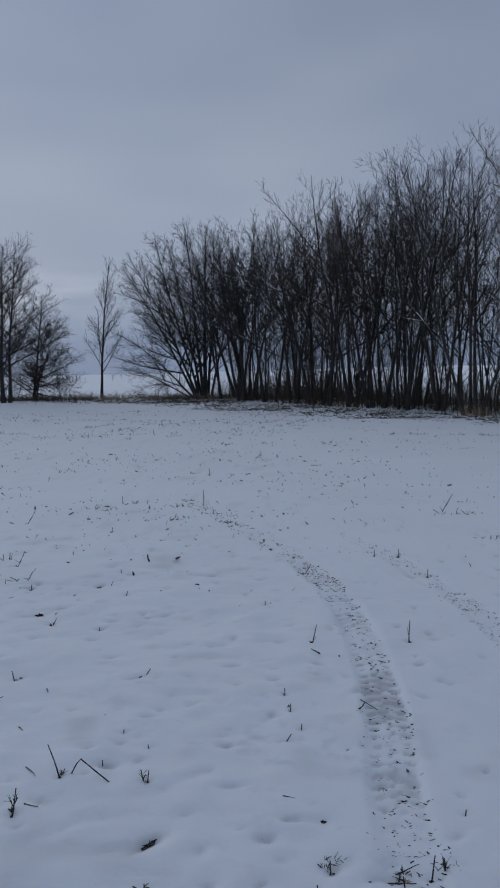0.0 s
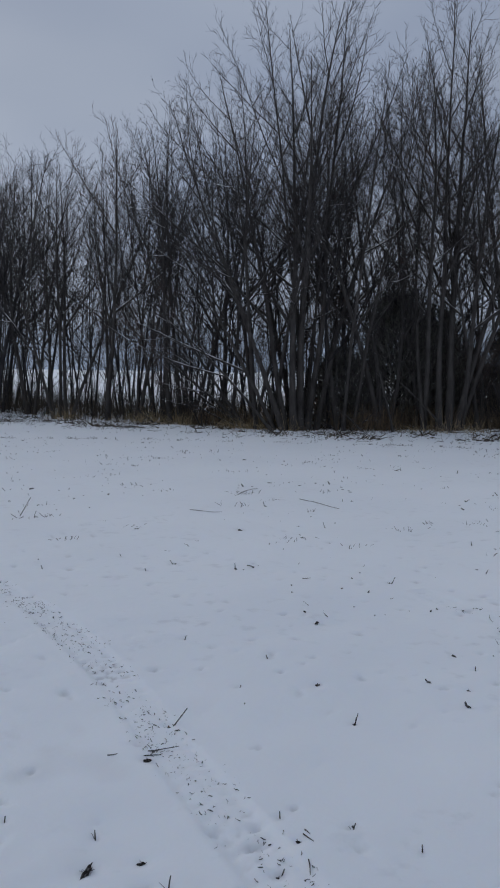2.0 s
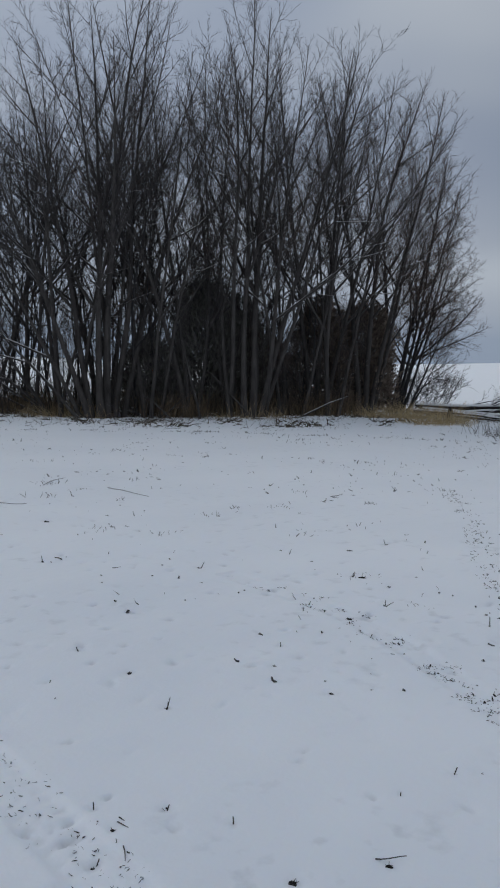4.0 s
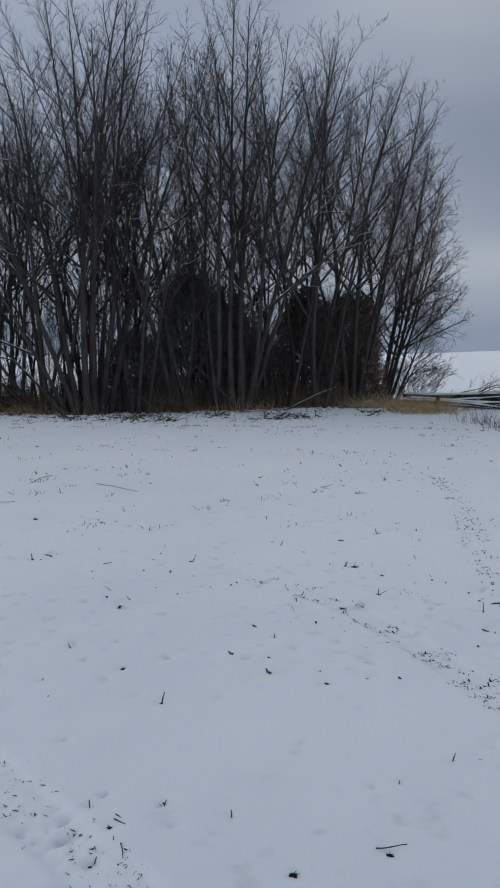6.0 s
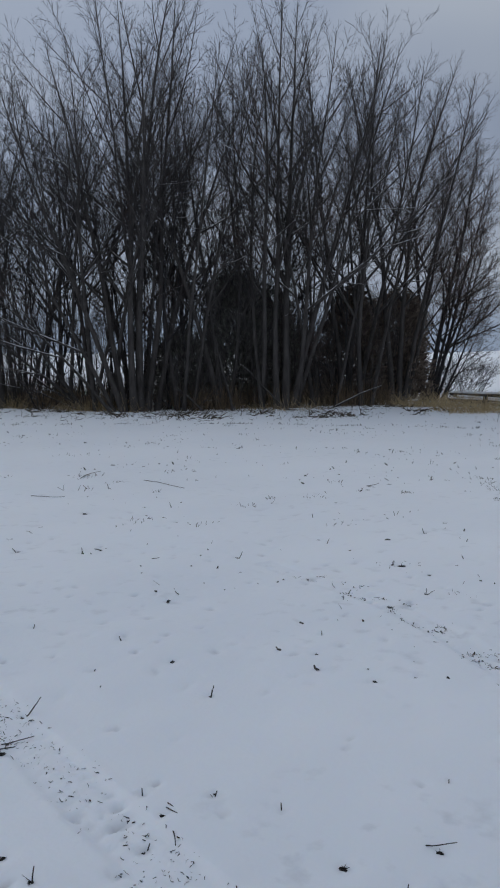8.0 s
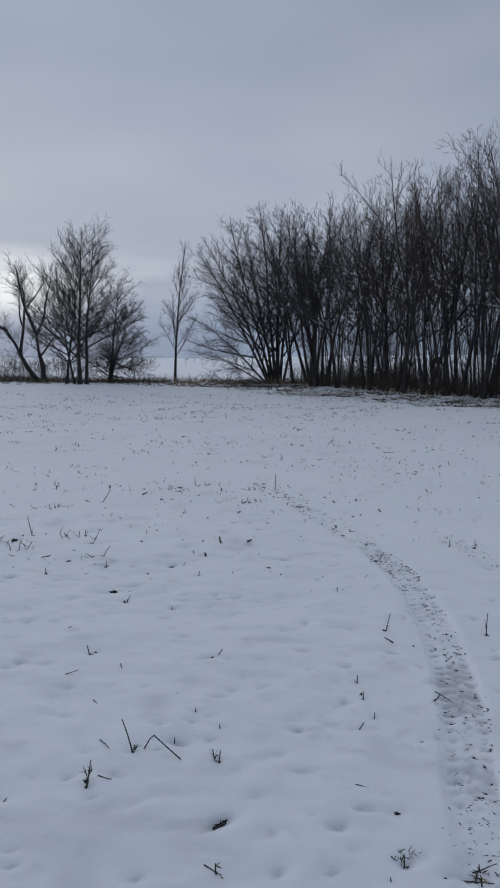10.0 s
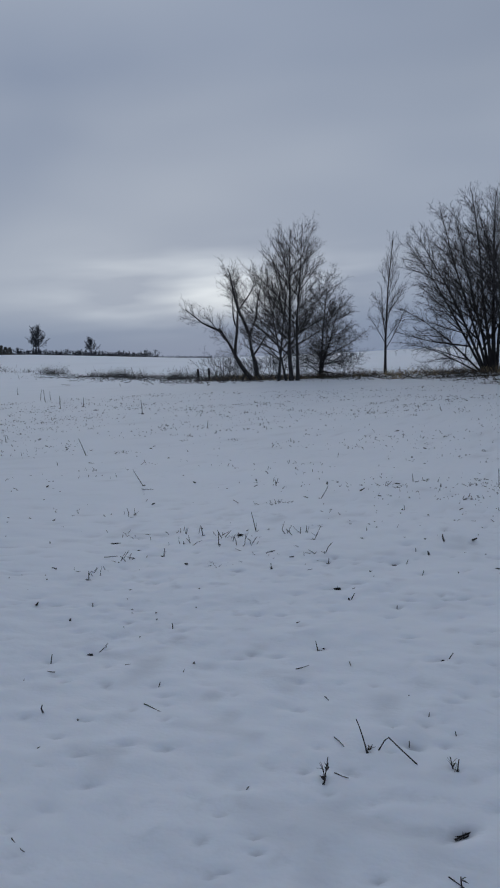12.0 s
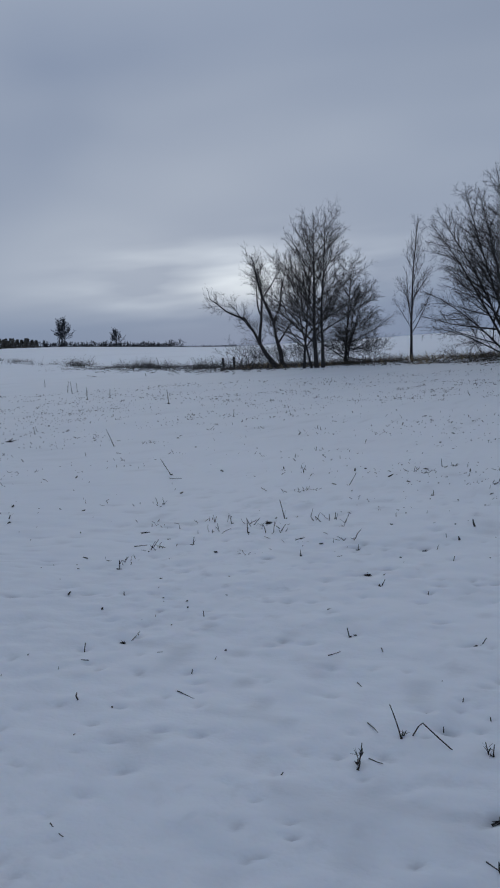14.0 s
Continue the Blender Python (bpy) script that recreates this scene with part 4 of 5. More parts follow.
def undergrowth():
    rng = np.random.RandomState(21)
    total = EDGE_S[-1]
    x, y = edge_scatter(rng, 9500, 3, total, 0.5, 9)
    near_end = np.interp(np.hypot(x, y), [30, 38, 50], [1.35, 1.4, 1.7])
    stuff("undergrowth", [blades(rng, x, y, rng.uniform(0.3, 1.3, len(x)) * near_end, 0.35, 0.011, 2)], BROWN_GRASS, "brown leafless undergrowth filling the foot of the wood", "undergrowth")
    x, y = edge_scatter(rng, 4200, 8, total, -1.6, 0.9)
    x, y = clustered(rng, x, y, 1.6, 1, -0.1)
    stuff("dead_grass", [blades(rng, x, y, rng.uniform(0.2, 0.85, len(x)), 0.5, 0.009, 2, lift=-0.6)], STRAW, "straw-coloured dead grass along the wood's edge", "grass")
    x, y = edge_scatter(rng, 3400, total - 22, total - 2, 0.1, 2.4)
    x, y = clustered(rng, x, y, 1.5, 4, 0.25)
    stuff("brown_grass", [blades(rng, x, y, rng.uniform(0.5, 1.25, len(x)), 0.2, 0.008, 2, lift=-0.2)], RUSSET, "tall russet grass at the foot of the trunks", "grass")
    x, y = edge_scatter(rng, 8500, 8, total, -6.0, 0.3)
    x, y = clustered(rng, x, y, 1.1, 2, 0.06)
    stuff("edge_weeds", [blades(rng, x, y, rng.uniform(0.05, 0.34, len(x)), 0.8, 0.008, 2)], GREY_WEED, "short grey weeds poking through the snow at the wood's edge", "weeds")
    x, y = edge_scatter(rng, 7600, 8, total, -5.2, 0.2)
    x, y = clustered(rng, x, y, 0.9, 4, 0.02)
    k = len(x)
    way = np.stack([rng.normal(0, 1, k), rng.normal(0, 1, k), rng.uniform(0, 0.5, k)], 1)
    p, r = limbs(rng, np.stack([x, y, snow_height(x, y) + 0.01], 1), way, rng.uniform(0.08, 0.4, k), rng.uniform(0.008, 0.034, k), 2, -0.1, 0.25, 0.4)
    stuff("leaf_litter", [(p, r, 4)], BROWN_GRASS, "dark rotten leaves and sticks in patches on the snow", "litter")
    # litter of sticks and weeds on the snow before the wood
    x, y = (np.concatenate(v) for v in zip(edge_scatter(rng, 1900, 0, total, -2.4, 0.2), edge_scatter(rng, 3000, 0, total, -6.5, -2.0)))
    x, y = clustered(rng, x, y, 1.4, 5, 0.22)
    k = len(x)
    way = np.stack([rng.normal(0, 1, k), rng.normal(0, 1, k), rng.uniform(-0.05, 0.6, k)], 1)
    p, r = limbs(rng, np.stack([x, y, snow_height(x, y) + 0.01], 1), way, rng.uniform(0.06, 0.45, k) * np.interp(np.hypot(x, y), [30, 60], [0.8, 1.3]), rng.uniform(0.003, 0.012, k) * np.interp(np.hypot(x, y), [30, 60], [0.9, 1.5]), 2, -0.1, 0.15, 0.4)
    stuff("stick_litter", [(p, r, 4)], WEED, "fallen sticks and weed stems scattered on snow", "sticks")


undergrowth()


def brush(x, y, size, seed, count=6, label="low leafless brush half buried in snow", bark=None):
    rng = np.random.RandomState(seed)
    tree("shrub", x, y, label, copse_stems(rng, count, size, 0.022, 62, 0.1, 0.4), seed, start=0.12, angle=(40, 32), lift=0.1, reach=0.6, gap=0.5,
         fine=0.008, size=1.3, least=0.3, stem_sides=4, sink=0.05, category="shrub", group="brush along the field edge", bark=bark)


for k, (bx, by, bs) in enumerate([(-27.8, 66.0, 3.2), (-25.8, 65.0, 2.2), (-23.2, 65.6, 2.6), (-21.0, 62.5, 2.4), (-16.6, 64.0, 3.0), (-19.6, 64.5, 2.6), (-26.6, 64.2, 2.8), (-24.4, 66.2, 3.0), (-22.2, 64.0, 2.8), (-20.0, 61.0, 2.6), (-17.4, 62.0, 2.8), (-16.2, 66.0, 3.0), (-28.2, 71.3, 1.6), (-27.2, 70.5, 2.2), (-6.5, 66.5, 2.6), (-8.0, 66.0, 1.8), (-1.8, 60.5, 2.0),
                                  (34.9, 24.3, 2.6), (35.4, 23.2, 2.4), (36.0, 23.8, 2.4), (34.4, 23.4, 2.6), (35.6, 25.0, 2.2), (34.2, 22.6, 1.8), (33.0, 23.0, 2.2), (26.0, 23.2, 2.4), (19.0, 25.4, 2.2), (14.6, 29.6, 2.4)]):
    brush(bx, by, bs, 500 + k)


def bent_pole(name, x, y, az, lean, length, rad, bend, seed, label, mat, category="branch", z=0.0):
    """One bare limb without twigs, resting on the ground or against its neighbours."""
    rng = np.random.RandomState(seed)
    a, l = radians(az), radians(lean)
    p, r = limbs(rng, np.array([[0, 0, z - 0.1]]), np.array([[math.sin(a) * math.sin(l), math.cos(a) * math.sin(l), math.cos(l)]]), np.array([length]), np.array([rad]), 10, bend, 0.06, 0.35)
    v, f = tubes([(p, r, 7)])
    ob = put(name, mesh_from(name, v, f), mat)
    ob.location = (x, y, floor_z(x, y))
    return tagged(ob, label, category)


bent_pole("leaning_branch", 20.3, 24.0, 315, 8, 3.2, 0.06, 0.35, 41, "pale bent branch leaning among the trunks", BARK_SNOWY)
bent_pole("leaning_branch", 22.4, 22.9, 315, 52, 2.9, 0.055, 0.0, 42, "snowy broken branch leaning on the wood's edge", BARK_SNOWY)
bent_pole("leaning_branch", 19.4, 24.6, 318, 46, 1.7, 0.05, 0.0, 43, "snowy broken branch leaning on the wood's edge", BARK_SNOWY)
bent_pole("leaning_branch", 24.6, 22.6, 130, 64, 2.4, 0.05, 0.2, 44, "snowy broken branch leaning on the wood's edge", BARK_SNOWY)
bent_pole("fallen_branch", 20.8, 23.3, 130, 84, 2.0, 0.06, 0.0, 45, "dark fallen branch lying on the snow", BARK)
bent_pole("fallen_branch", 22.9, 21.8, 300, 86, 1.4, 0.05, 0.0, 46, "dark fallen branch lying on the snow", BARK)
bent_pole("fallen_branch", 13.2, 31.2, 310, 60, 2.6, 0.05, 0.1, 47, "snowy fallen branch lying at the wood's edge", BARK_SNOWY)

# the felled tree with its trunks side by side and snow along them
tree("fallen_tree", 33.2, 22.0, "fallen leafless tree with snow lying along its trunks",
     [(0, 0, 166, 88, 15, .15, -.05, .5), (-.4, -.2, 168, 89, 14, .13, -.02, .36), (-.1, .4, 163, 89, 13, .12, .0, .52), (-.7, .1, 167, 89.5, 10, .12, .0, .26), (-.5, -.6, 171, 89, 12, .10, -.03, .18),
      (0, 0, 156, 82, 8, .10, -.3, 0, .22), (0, 0, 174, 84, 8, .10, -.28, 0, .38), (0, 0, 160, 82, 7, .09, -.3, 1, .2), (0, 0, 176, 86, 7, .09, -.2, 2, .3), (0, 0, 157, 84, 6, .08, -.3, 2, .5), (0, 0, 177, 84, 6, .09, -.3, 1, .5), (0, 0, 158, 84, 6, .08, -.2, 3, .4),
      (0, 0, 170, 80, 5, .08, -.4, 0, .6), (0, 0, 160, 84, 5, .07, -.4, 1, .7),
      (0, 0, 166, 36, 1.3, .04, -.1, 0, .10), (0, 0, 160, 62, 1.6, .05, -.3, 0, .16), (0, 0, 168, 60, 1.7, .05, -.5, 0, .26), (0, 0, 170, 68, 1.7, .05, -.4, 0, .34), (0, 0, 164, 66, 1.6, .05, -.5, 2, .38), (0, 0, 166, 62, 2.1, .06, -.6, 0, .46),
      (0, 0, 166, 66, 2.4, .06, -.6, 0, .5), (0, 0, 168, 66, 2.0, .05, -.6, 1, .56), (0, 0, 164, 68, 1.8, .05, -.6, 2, .62), (0, 0, 168, 66, 1.7, .05, -.6, 0, .68), (0, 0, 162, 66, 1.7, .05, -.6, 1, .76)], 420,
     start=0.22, angle=(36, 24), lift=-0.2, droop=0.18, reach=0.16, gap=0.34, fine=0.0065, size=1.05, least=0.42, sink=-0.2, bark=FALLEN, twig=TWIG, wob=0.032, tip=0.2)


def stump():
    rng = np.random.RandomState(8)
    base = new("tree_stump")
    base.location = (29.0, 17.9, floor_z(29.0, 17.9))
    tagged(base, "small dark broken stump in dead grass", "stump")
    p, r = limbs(rng, np.array([[0, 0, -0.1]]), np.array([[0.1, 0, 1]]), np.array([0.68]), np.array([0.13]), 6, 0, 0.05, 0.7)
    v, f = tubes([(p, r, 9)])
    put("trunk", mesh_from("trunk", v, f), BARK, base)
    for k in range(4):
        a = 1.6 * k + 0.4
        p, r = limbs(rng, np.array([[0.05 * math.cos(a), 0.05 * math.sin(a), 0.08]]), np.array([[math.cos(a), math.sin(a), -0.25]]), np.array([0.45]), np.array([0.05]), 4, -0.2, 0.08, 0.4)
        v, f = tubes([(p, r, 6)])
        put("root", mesh_from("root", v, f), BARK, base)


stump()


# ---------------------------------------------------------------- old fence and the strip of grass along it
def fence():
    base = new("fence")
    base.location = (-31.9, 71.1, floor_z(-31.9, 71.1))
    tagged(base, "two dark weathered fence posts joined by a rail", "fence")
    for dx, h, r in ((-0.6, 1.22, 0.125), (0.6, 1.26, 0.12)):
        bm = bmesh.new()
        bmesh.ops.create_cone(bm, cap_ends=True, segments=12, radius1=r * 1.05, radius2=r * 0.95, depth=h + 0.3)
        bmesh.ops.bevel(bm, geom=[e for e in bm.edges if abs(e.verts[0].co.z - e.verts[1].co.z) < 1e-4 and e.verts[0].co.z > 0], offset=0.02, segments=2, affect="EDGES")
        bmesh.ops.translate(bm, verts=bm.verts, vec=(dx, 0, h / 2 - 0.15))
        me = bpy.data.meshes.new("post")
        bm.to_mesh(me)
        bm.free()
        put("post", me, POST, base)
    rng = np.random.RandomState(3)
    p, r = limbs(rng, np.array([[-0.56, 0, 0.7]]), np.array([[1, 0, 0.02]]), np.array([1.12]), np.array([0.035]), 6, 0, 0.01, 0.9)
    v, f = tubes([(p, r, 7)])
    put("rail", mesh_from("rail", v, f), POST, base)


fence()


def line_scatter(rng, points, n, width):
    q, d, s = along(points, 0.25)
    k = rng.randint(0, len(q), n)
    off = rng.normal(0, width, n)
    return q[k, 0] - d[k, 1] * off + rng.uniform(-0.15, 0.15, n), q[k, 1] + d[k, 0] * off


def field_edges():
    rng = np.random.RandomState(31)
    west = [(-115, 133), (-90, 118), (-70, 103), (-52, 90), (-38, 79), (-30, 73)]
    x, y = line_scatter(rng, west, 8000, 1.2)
    x, y = clustered(rng, x, y, 3.4, 2, 0.06)
    stuff("dry_weeds", [blades(rng, x, y, rng.uniform(0.25, 1.5, len(x)) * (0.4 + 1.1 * (value_noise(x, y, 5.0, 4) + 0.5)), 0.6, 0.02, 2)], WEED, "grey-brown dry weeds along the field boundary", "weeds")
    mid = [(-32, 74), (-24, 67), (-18, 63), (-12, 68), (-6, 66), (-3, 61)]
    x, y = line_scatter(rng, mid, 4200, 1.5)
    x, y = clustered(rng, x, y, 3.0, 3, 0.35)
    stuff("dry_grass", [blades(rng, x, y, rng.uniform(0.2, 0.75, len(x)), 0.45, 0.012, lift=-0.4)], BROWN_GRASS, "brown dry grass between the trees at the field boundary", "grass")
    x, y = line_scatter(rng, mid, 1500, 1.8)
    x, y = clustered(rng, x, y, 2.2, 5, 0.15)
    stuff("straw_grass", [blades(rng, x, y, rng.uniform(0.3, 0.8, len(x)), 0.4, 0.012, lift=-0.4)], GOLD, "straw-coloured grass tufts by the slim tree", "grass")
    front = [(-33, 71), (-25, 63.5), (-18, 58), (-12, 62), (-6, 60), (-3.5, 57)]
    x, y = line_scatter(rng, front, 3600, 2.0)
    x, y = clustered(rng, x, y, 1.8, 1, 0.05)
    stuff("dry_weeds", [blades(rng, x, y, rng.uniform(0.05, 0.32, len(x)), 0.9, 0.012, 2)], BROWN_GRASS, "low brown weeds breaking the snow before the boundary", "weeds")
    x, y = line_scatter(rng, west[2:] + mid, 2400, 3.2)
    k = len(x)
    way = np.stack([rng.normal(0, 1, k), rng.normal(0, 1, k), rng.uniform(-0.05, 0.5, k)], 1)
    p, r = limbs(rng, np.stack([x, y, snow_height(x, y) + 0.01], 1), way, rng.uniform(0.25, 1.1, k), rng.uniform(0.012, 0.035, k), 2, -0.1, 0.15, 0.4)
    stuff("stick_litter", [(p, r, 4)], WEED, "sticks and clods littering the snow by the fence line", "sticks")
    east = [(30.5, 19.5), (28.5, 17.2), (26, 14.2), (24, 11.5), (22, 8.5), (20.5, 6)]
    x, y = line_scatter(rng, east, 260, 1.2)
    x, y = clustered(rng, x, y, 1.3, 1, 0.02)
    stuff("dry_weeds", [blades(rng, x, y, rng.uniform(0.06, 0.55, len(x)) * rng.uniform(0.5, 1, len(x)), 0.5, 0.0045)], GREY_WEED, "grey weeds sticking out of snow by the fallen tree", "weeds")
    x, y = line_scatter(rng, [(27.6, 20.6), (29.0, 19.6), (27.0, 17.6), (25.2, 16.4)], 240, 0.7)
    stuff("dead_grass", [blades(rng, x, y, rng.uniform(0.2, 0.8, len(x)), 0.5, 0.009, 2, lift=-0.6)], GOLD, "golden dead grass by the stump", "grass")
    ridge = [(-215, 258), (-190, 275), (-160, 288), (-130, 300)]
    x, y = line_scatter(rng, ridge, 2200, 1.0)
    x, y = clustered(rng, x, y, 16.0, 2, 0.4)
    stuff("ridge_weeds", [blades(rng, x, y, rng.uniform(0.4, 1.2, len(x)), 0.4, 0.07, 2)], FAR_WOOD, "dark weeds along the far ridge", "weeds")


field_edges()


def grass_clump(x, y, height, spread, count, mat, seed, label, lean=0.45):
    """One fanned clump of dead grass."""
    rng = np.random.RandomState(seed)
    bx, by = rng.normal(0, spread, count), rng.normal(0, spread, count)
    z = land(x + bx, y + by) - land(x, y)
    way = np.stack([bx / spread * lean * 0.5 + rng.normal(0, lean, count), by / spread * lean * 0.5 + rng.normal(0, lean, count), np.ones(count)], 1)
    p, r = limbs(rng, np.stack([bx, by, z - 0.03], 1), way, height * rng.uniform(0.45, 1.1, count), np.full(count, 0.0065), 3, -0.55, 0.12, 0.3)
    v, f = tubes([(p, r, 3)])
    ob = put("grass_clump", mesh_from("grass_clump", v, f), mat)
    ob.location = (x, y, floor_z(x, y))
    tagged(ob, label, "grass", "grass clumps along the field edge", "stuff")


for k, (x, y) in enumerate([(28.3, 20.6), (28.9, 20.0), (29.3, 19.4), (27.6, 20.9), (25.3, 16.7), (26.3, 16.6), (26.0, 17.3), (32.2, 20.3), (31, 21.6), (28.6, 21.2), (27.5, 17.0), (28.5, 17.3), (26.7, 16.4), (16.9, 27.0), (12.9, 31.8), (15.9, 28.0), (10.6, 36.2), (30.2, 21.0), (13.8, 30.6)]):
    grass_clump(x, y, 0.75 + 0.1 * (k % 3), 0.4, 110 if k not in (4, 5, 6) else 50, GOLD, 1500 + k, "golden clump of dead grass at the wood's edge")
for k, (x, y) in enumerate([(21.64, 10.55), (21.9, 10.9), (21.17, 8.97), (21.16, 8.25), (19.22, 6.82), (23.88, 13.22), (22.47, 11.49), (21.47, 9.65), (23.1, 12.35), (18.9, 6.2)]):
    grass_clump(x, y, 0.36 + 0.16 * (k % 3), 0.3 + 0.1 * (k % 2), 34, WEED, 1530 + k, "grey clump of dry weeds standing in snow", 0.2)
for k, (x, y) in enumerate([(-10.6, 60.5), (-12.4, 66.5), (-14.8, 67.5), (-8.4, 65.0), (-36.5, 77.5), (-39.5, 80.0)]):
    grass_clump(x, y, 0.8 + 0.1 * (k % 3), 0.5, 130, STRAW if k < 4 else WEED, 1550 + k, "dry grass clump on the field boundary")
for k, (x, y, az, ln) in enumerate([(-46.5, 83.5, 300, 1.7), (-44.5, 82, 285, 1.6), (-58, 93.5, 300, 1.4)]):
    bent_pole("leaning_stake", x, y, az, 24, ln, 0.06, 0.0, 60 + k, "old stake leaning in the weeds", POST, "stake")


# ---------------------------------------------------------------- distance
def far_place(az, r):
    x, y = r * math.sin(radians(az)), r * math.cos(radians(az))
    return x, y


def far_tree(az, r, height, stems, seed, label, spread=14, start=0.2, reach=0.6):
    rng = np.random.RandomState(seed)
    x, y = far_place(az, r)
    tree("tree", x, y, label, copse_stems(rng, stems, height, 0.014 * height + 0.05, spread, 0.1, 0.12 * height), seed, start=start, angle=(54, 32), lift=0.3, reach=reach, gap=0.35, size=1.3, least=1.2,
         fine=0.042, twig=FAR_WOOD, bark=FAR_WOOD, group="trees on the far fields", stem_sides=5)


far_tree(-35.75, 325, 12.0, 3, 701, "tall bare tree on the far ridge", 9, 0.2, 0.55)
far_tree(-32.1, 325, 7.2, 3, 702, "small bare tree on the far ridge", 15, 0.2, 0.6)


def dome_tree(az, r, width, height, seed, label, count=9, name="tree", size=1.6, group="trees on the far fields", fine=0.032):
    """A tree or bush whose limbs fan out into a low dome."""
    rng = np.random.RandomState(seed)
    x, y = far_place(az, r)
    stems = []
    for k in range(count):
        lean = 78 * ((k + 0.5) / count) ** 0.6
        el = 1 / math.sqrt((math.cos(radians(lean)) / height) ** 2 + (2 * math.sin(radians(lean)) / width) ** 2)
        stems.append((rng.normal(0, 0.03 * width), rng.normal(0, 0.03 * width), 137.5 * k + rng.uniform(-15, 15), lean, el * 0.86 * rng.uniform(0.92, 1.06), 0.012 * height + 0.03, 0.12))
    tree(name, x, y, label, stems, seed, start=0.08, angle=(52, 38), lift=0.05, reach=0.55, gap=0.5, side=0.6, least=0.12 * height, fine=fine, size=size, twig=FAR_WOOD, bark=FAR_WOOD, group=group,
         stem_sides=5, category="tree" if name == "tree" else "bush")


dome_tree(-27.6, 325, 5.8, 4.2, 703, "round bare bush tree on the far ridge", 8)
dome_tree(64.05, 325, 15.0, 7.8, 704, "low broad bare tree on the snowy hill", 14)
dome_tree(67.2, 325, 21.0, 12.8, 705, "broad dome-shaped bare tree on the snowy hill", 18)
dome_tree(71.2, 325, 8.0, 3.4, 709, "low bare bush on the snowy hill", 9)


def far_bushes():
    rng = np.random.RandomState(77)
    k = 0
    for lo, hi, h, step in ((-37.3, -33.6, 3.3, 0.42), (-33.2, -31.1, 2.9, 0.42), (-31.0, -30.4, 2.2, 0.4), (-30.2, -28.2, 3.2, 0.38)):
        az = lo
        while az < hi:
            tall = h * rng.uniform(0.65, 1.2)
            dome_tree(az, 332 + rng.uniform(-3, 3), tall * rng.uniform(1.9, 2.8), tall, 720 + k, "leafless far bush in the ridge hedge", 8, "bush", 1.9, "ridge hedge", 0.085)
            az += step * rng.uniform(0.6, 1.3)
            k += 1
    az = -41.4
    while az < -37.6:
        x, y = far_place(az, 330 + rng.uniform(-3, 3))
        h = rng.uniform(2.8, 4.2)
        base = new("conifer")
        base.location = (x, y, floor_z(x, y))
        tagged(base, "dark conifer in a far shelter belt", "conifer", "far shelter belt")
        n = 260
        t = rng.rand(n)
        a = rng.rand(n) * 6.283
        rad = (1 - t) * h * 0.30 * np.sqrt(rng.uniform(0.3, 1, n)) + 0.1
        c = np.stack([rad * np.cos(a), rad * np.sin(a), 0.1 + t * h], 1)
        way = unit(np.stack([np.cos(a), np.sin(a), rng.uniform(-0.2, 0.7, n)], 1))
        cr = unit(np.cross(way, rng.normal(0, 1, (n, 3))))
        wd, ln = 0.22, 0.6
        vv = np.stack([c - cr * wd, c + np.cross(way, cr) * wd, c + cr * wd, c + way * ln], 1).reshape(-1, 3)
        i = np.arange(n) * 4
        put("crown", mesh_from("crown", vv, np.concatenate([np.stack([i, i + 1, i + 3], 1), np.stack([i + 1, i + 2, i + 3], 1), np.stack([i + 2, i, i + 3], 1)]), False), CEDAR, base)
        p, r = limbs(rng, np.array([[0, 0, -0.2]]), np.array([[0, 0, 1.0]]), np.array([h * 0.9]), np.array([0.12]), 3, 0, 0.01, 0.2)
        v, f = tubes([(p, r, 5)])
        put("trunk", mesh_from("trunk", v, f), BARK, base)
        az += rng.uniform(0.13, 0.3)


far_bushes()


# ---------------------------------------------------------------- what sticks out of the snow near by
# lying sticks, from end to end
STICKS = [(-7.38, 11.25, -6.99, 11.02), (-6.93, 8.65, -6.46, 8.23), (-3.66, 5.63, -3.56, 5.69), (-5.15, 9.03, -4.87, 8.68), (-1.87, 2.07, -1.78, 2.02), (-1.95, 3.18, -1.83, 3.12), (-2.54, 3.73, -2.55, 3.86),
          (-3.82, 6.18, -3.9, 6.14), (-11.44, 13.19, -11.1, 13.26), (-4.59, 10.96, -4.22, 10.98), (-1.86, 5.97, -1.8, 6.41), (-1.56, 4.43, -1.48, 4.68), (-1.36, 3.77, -1.3, 3.81), (-1.11, 3.93, -1.08, 3.86),
          (-1.13, 3.5, -1.08, 3.43), (-0.98, 3.1, -0.9, 3), (-0.9, 2.8, -0.84, 2.77), (-3.59, 8.44, -3.42, 8.2), (-2.35, 6.12, -2.3, 6.19), (-0.41, 2.31, -0.35, 2.27)]
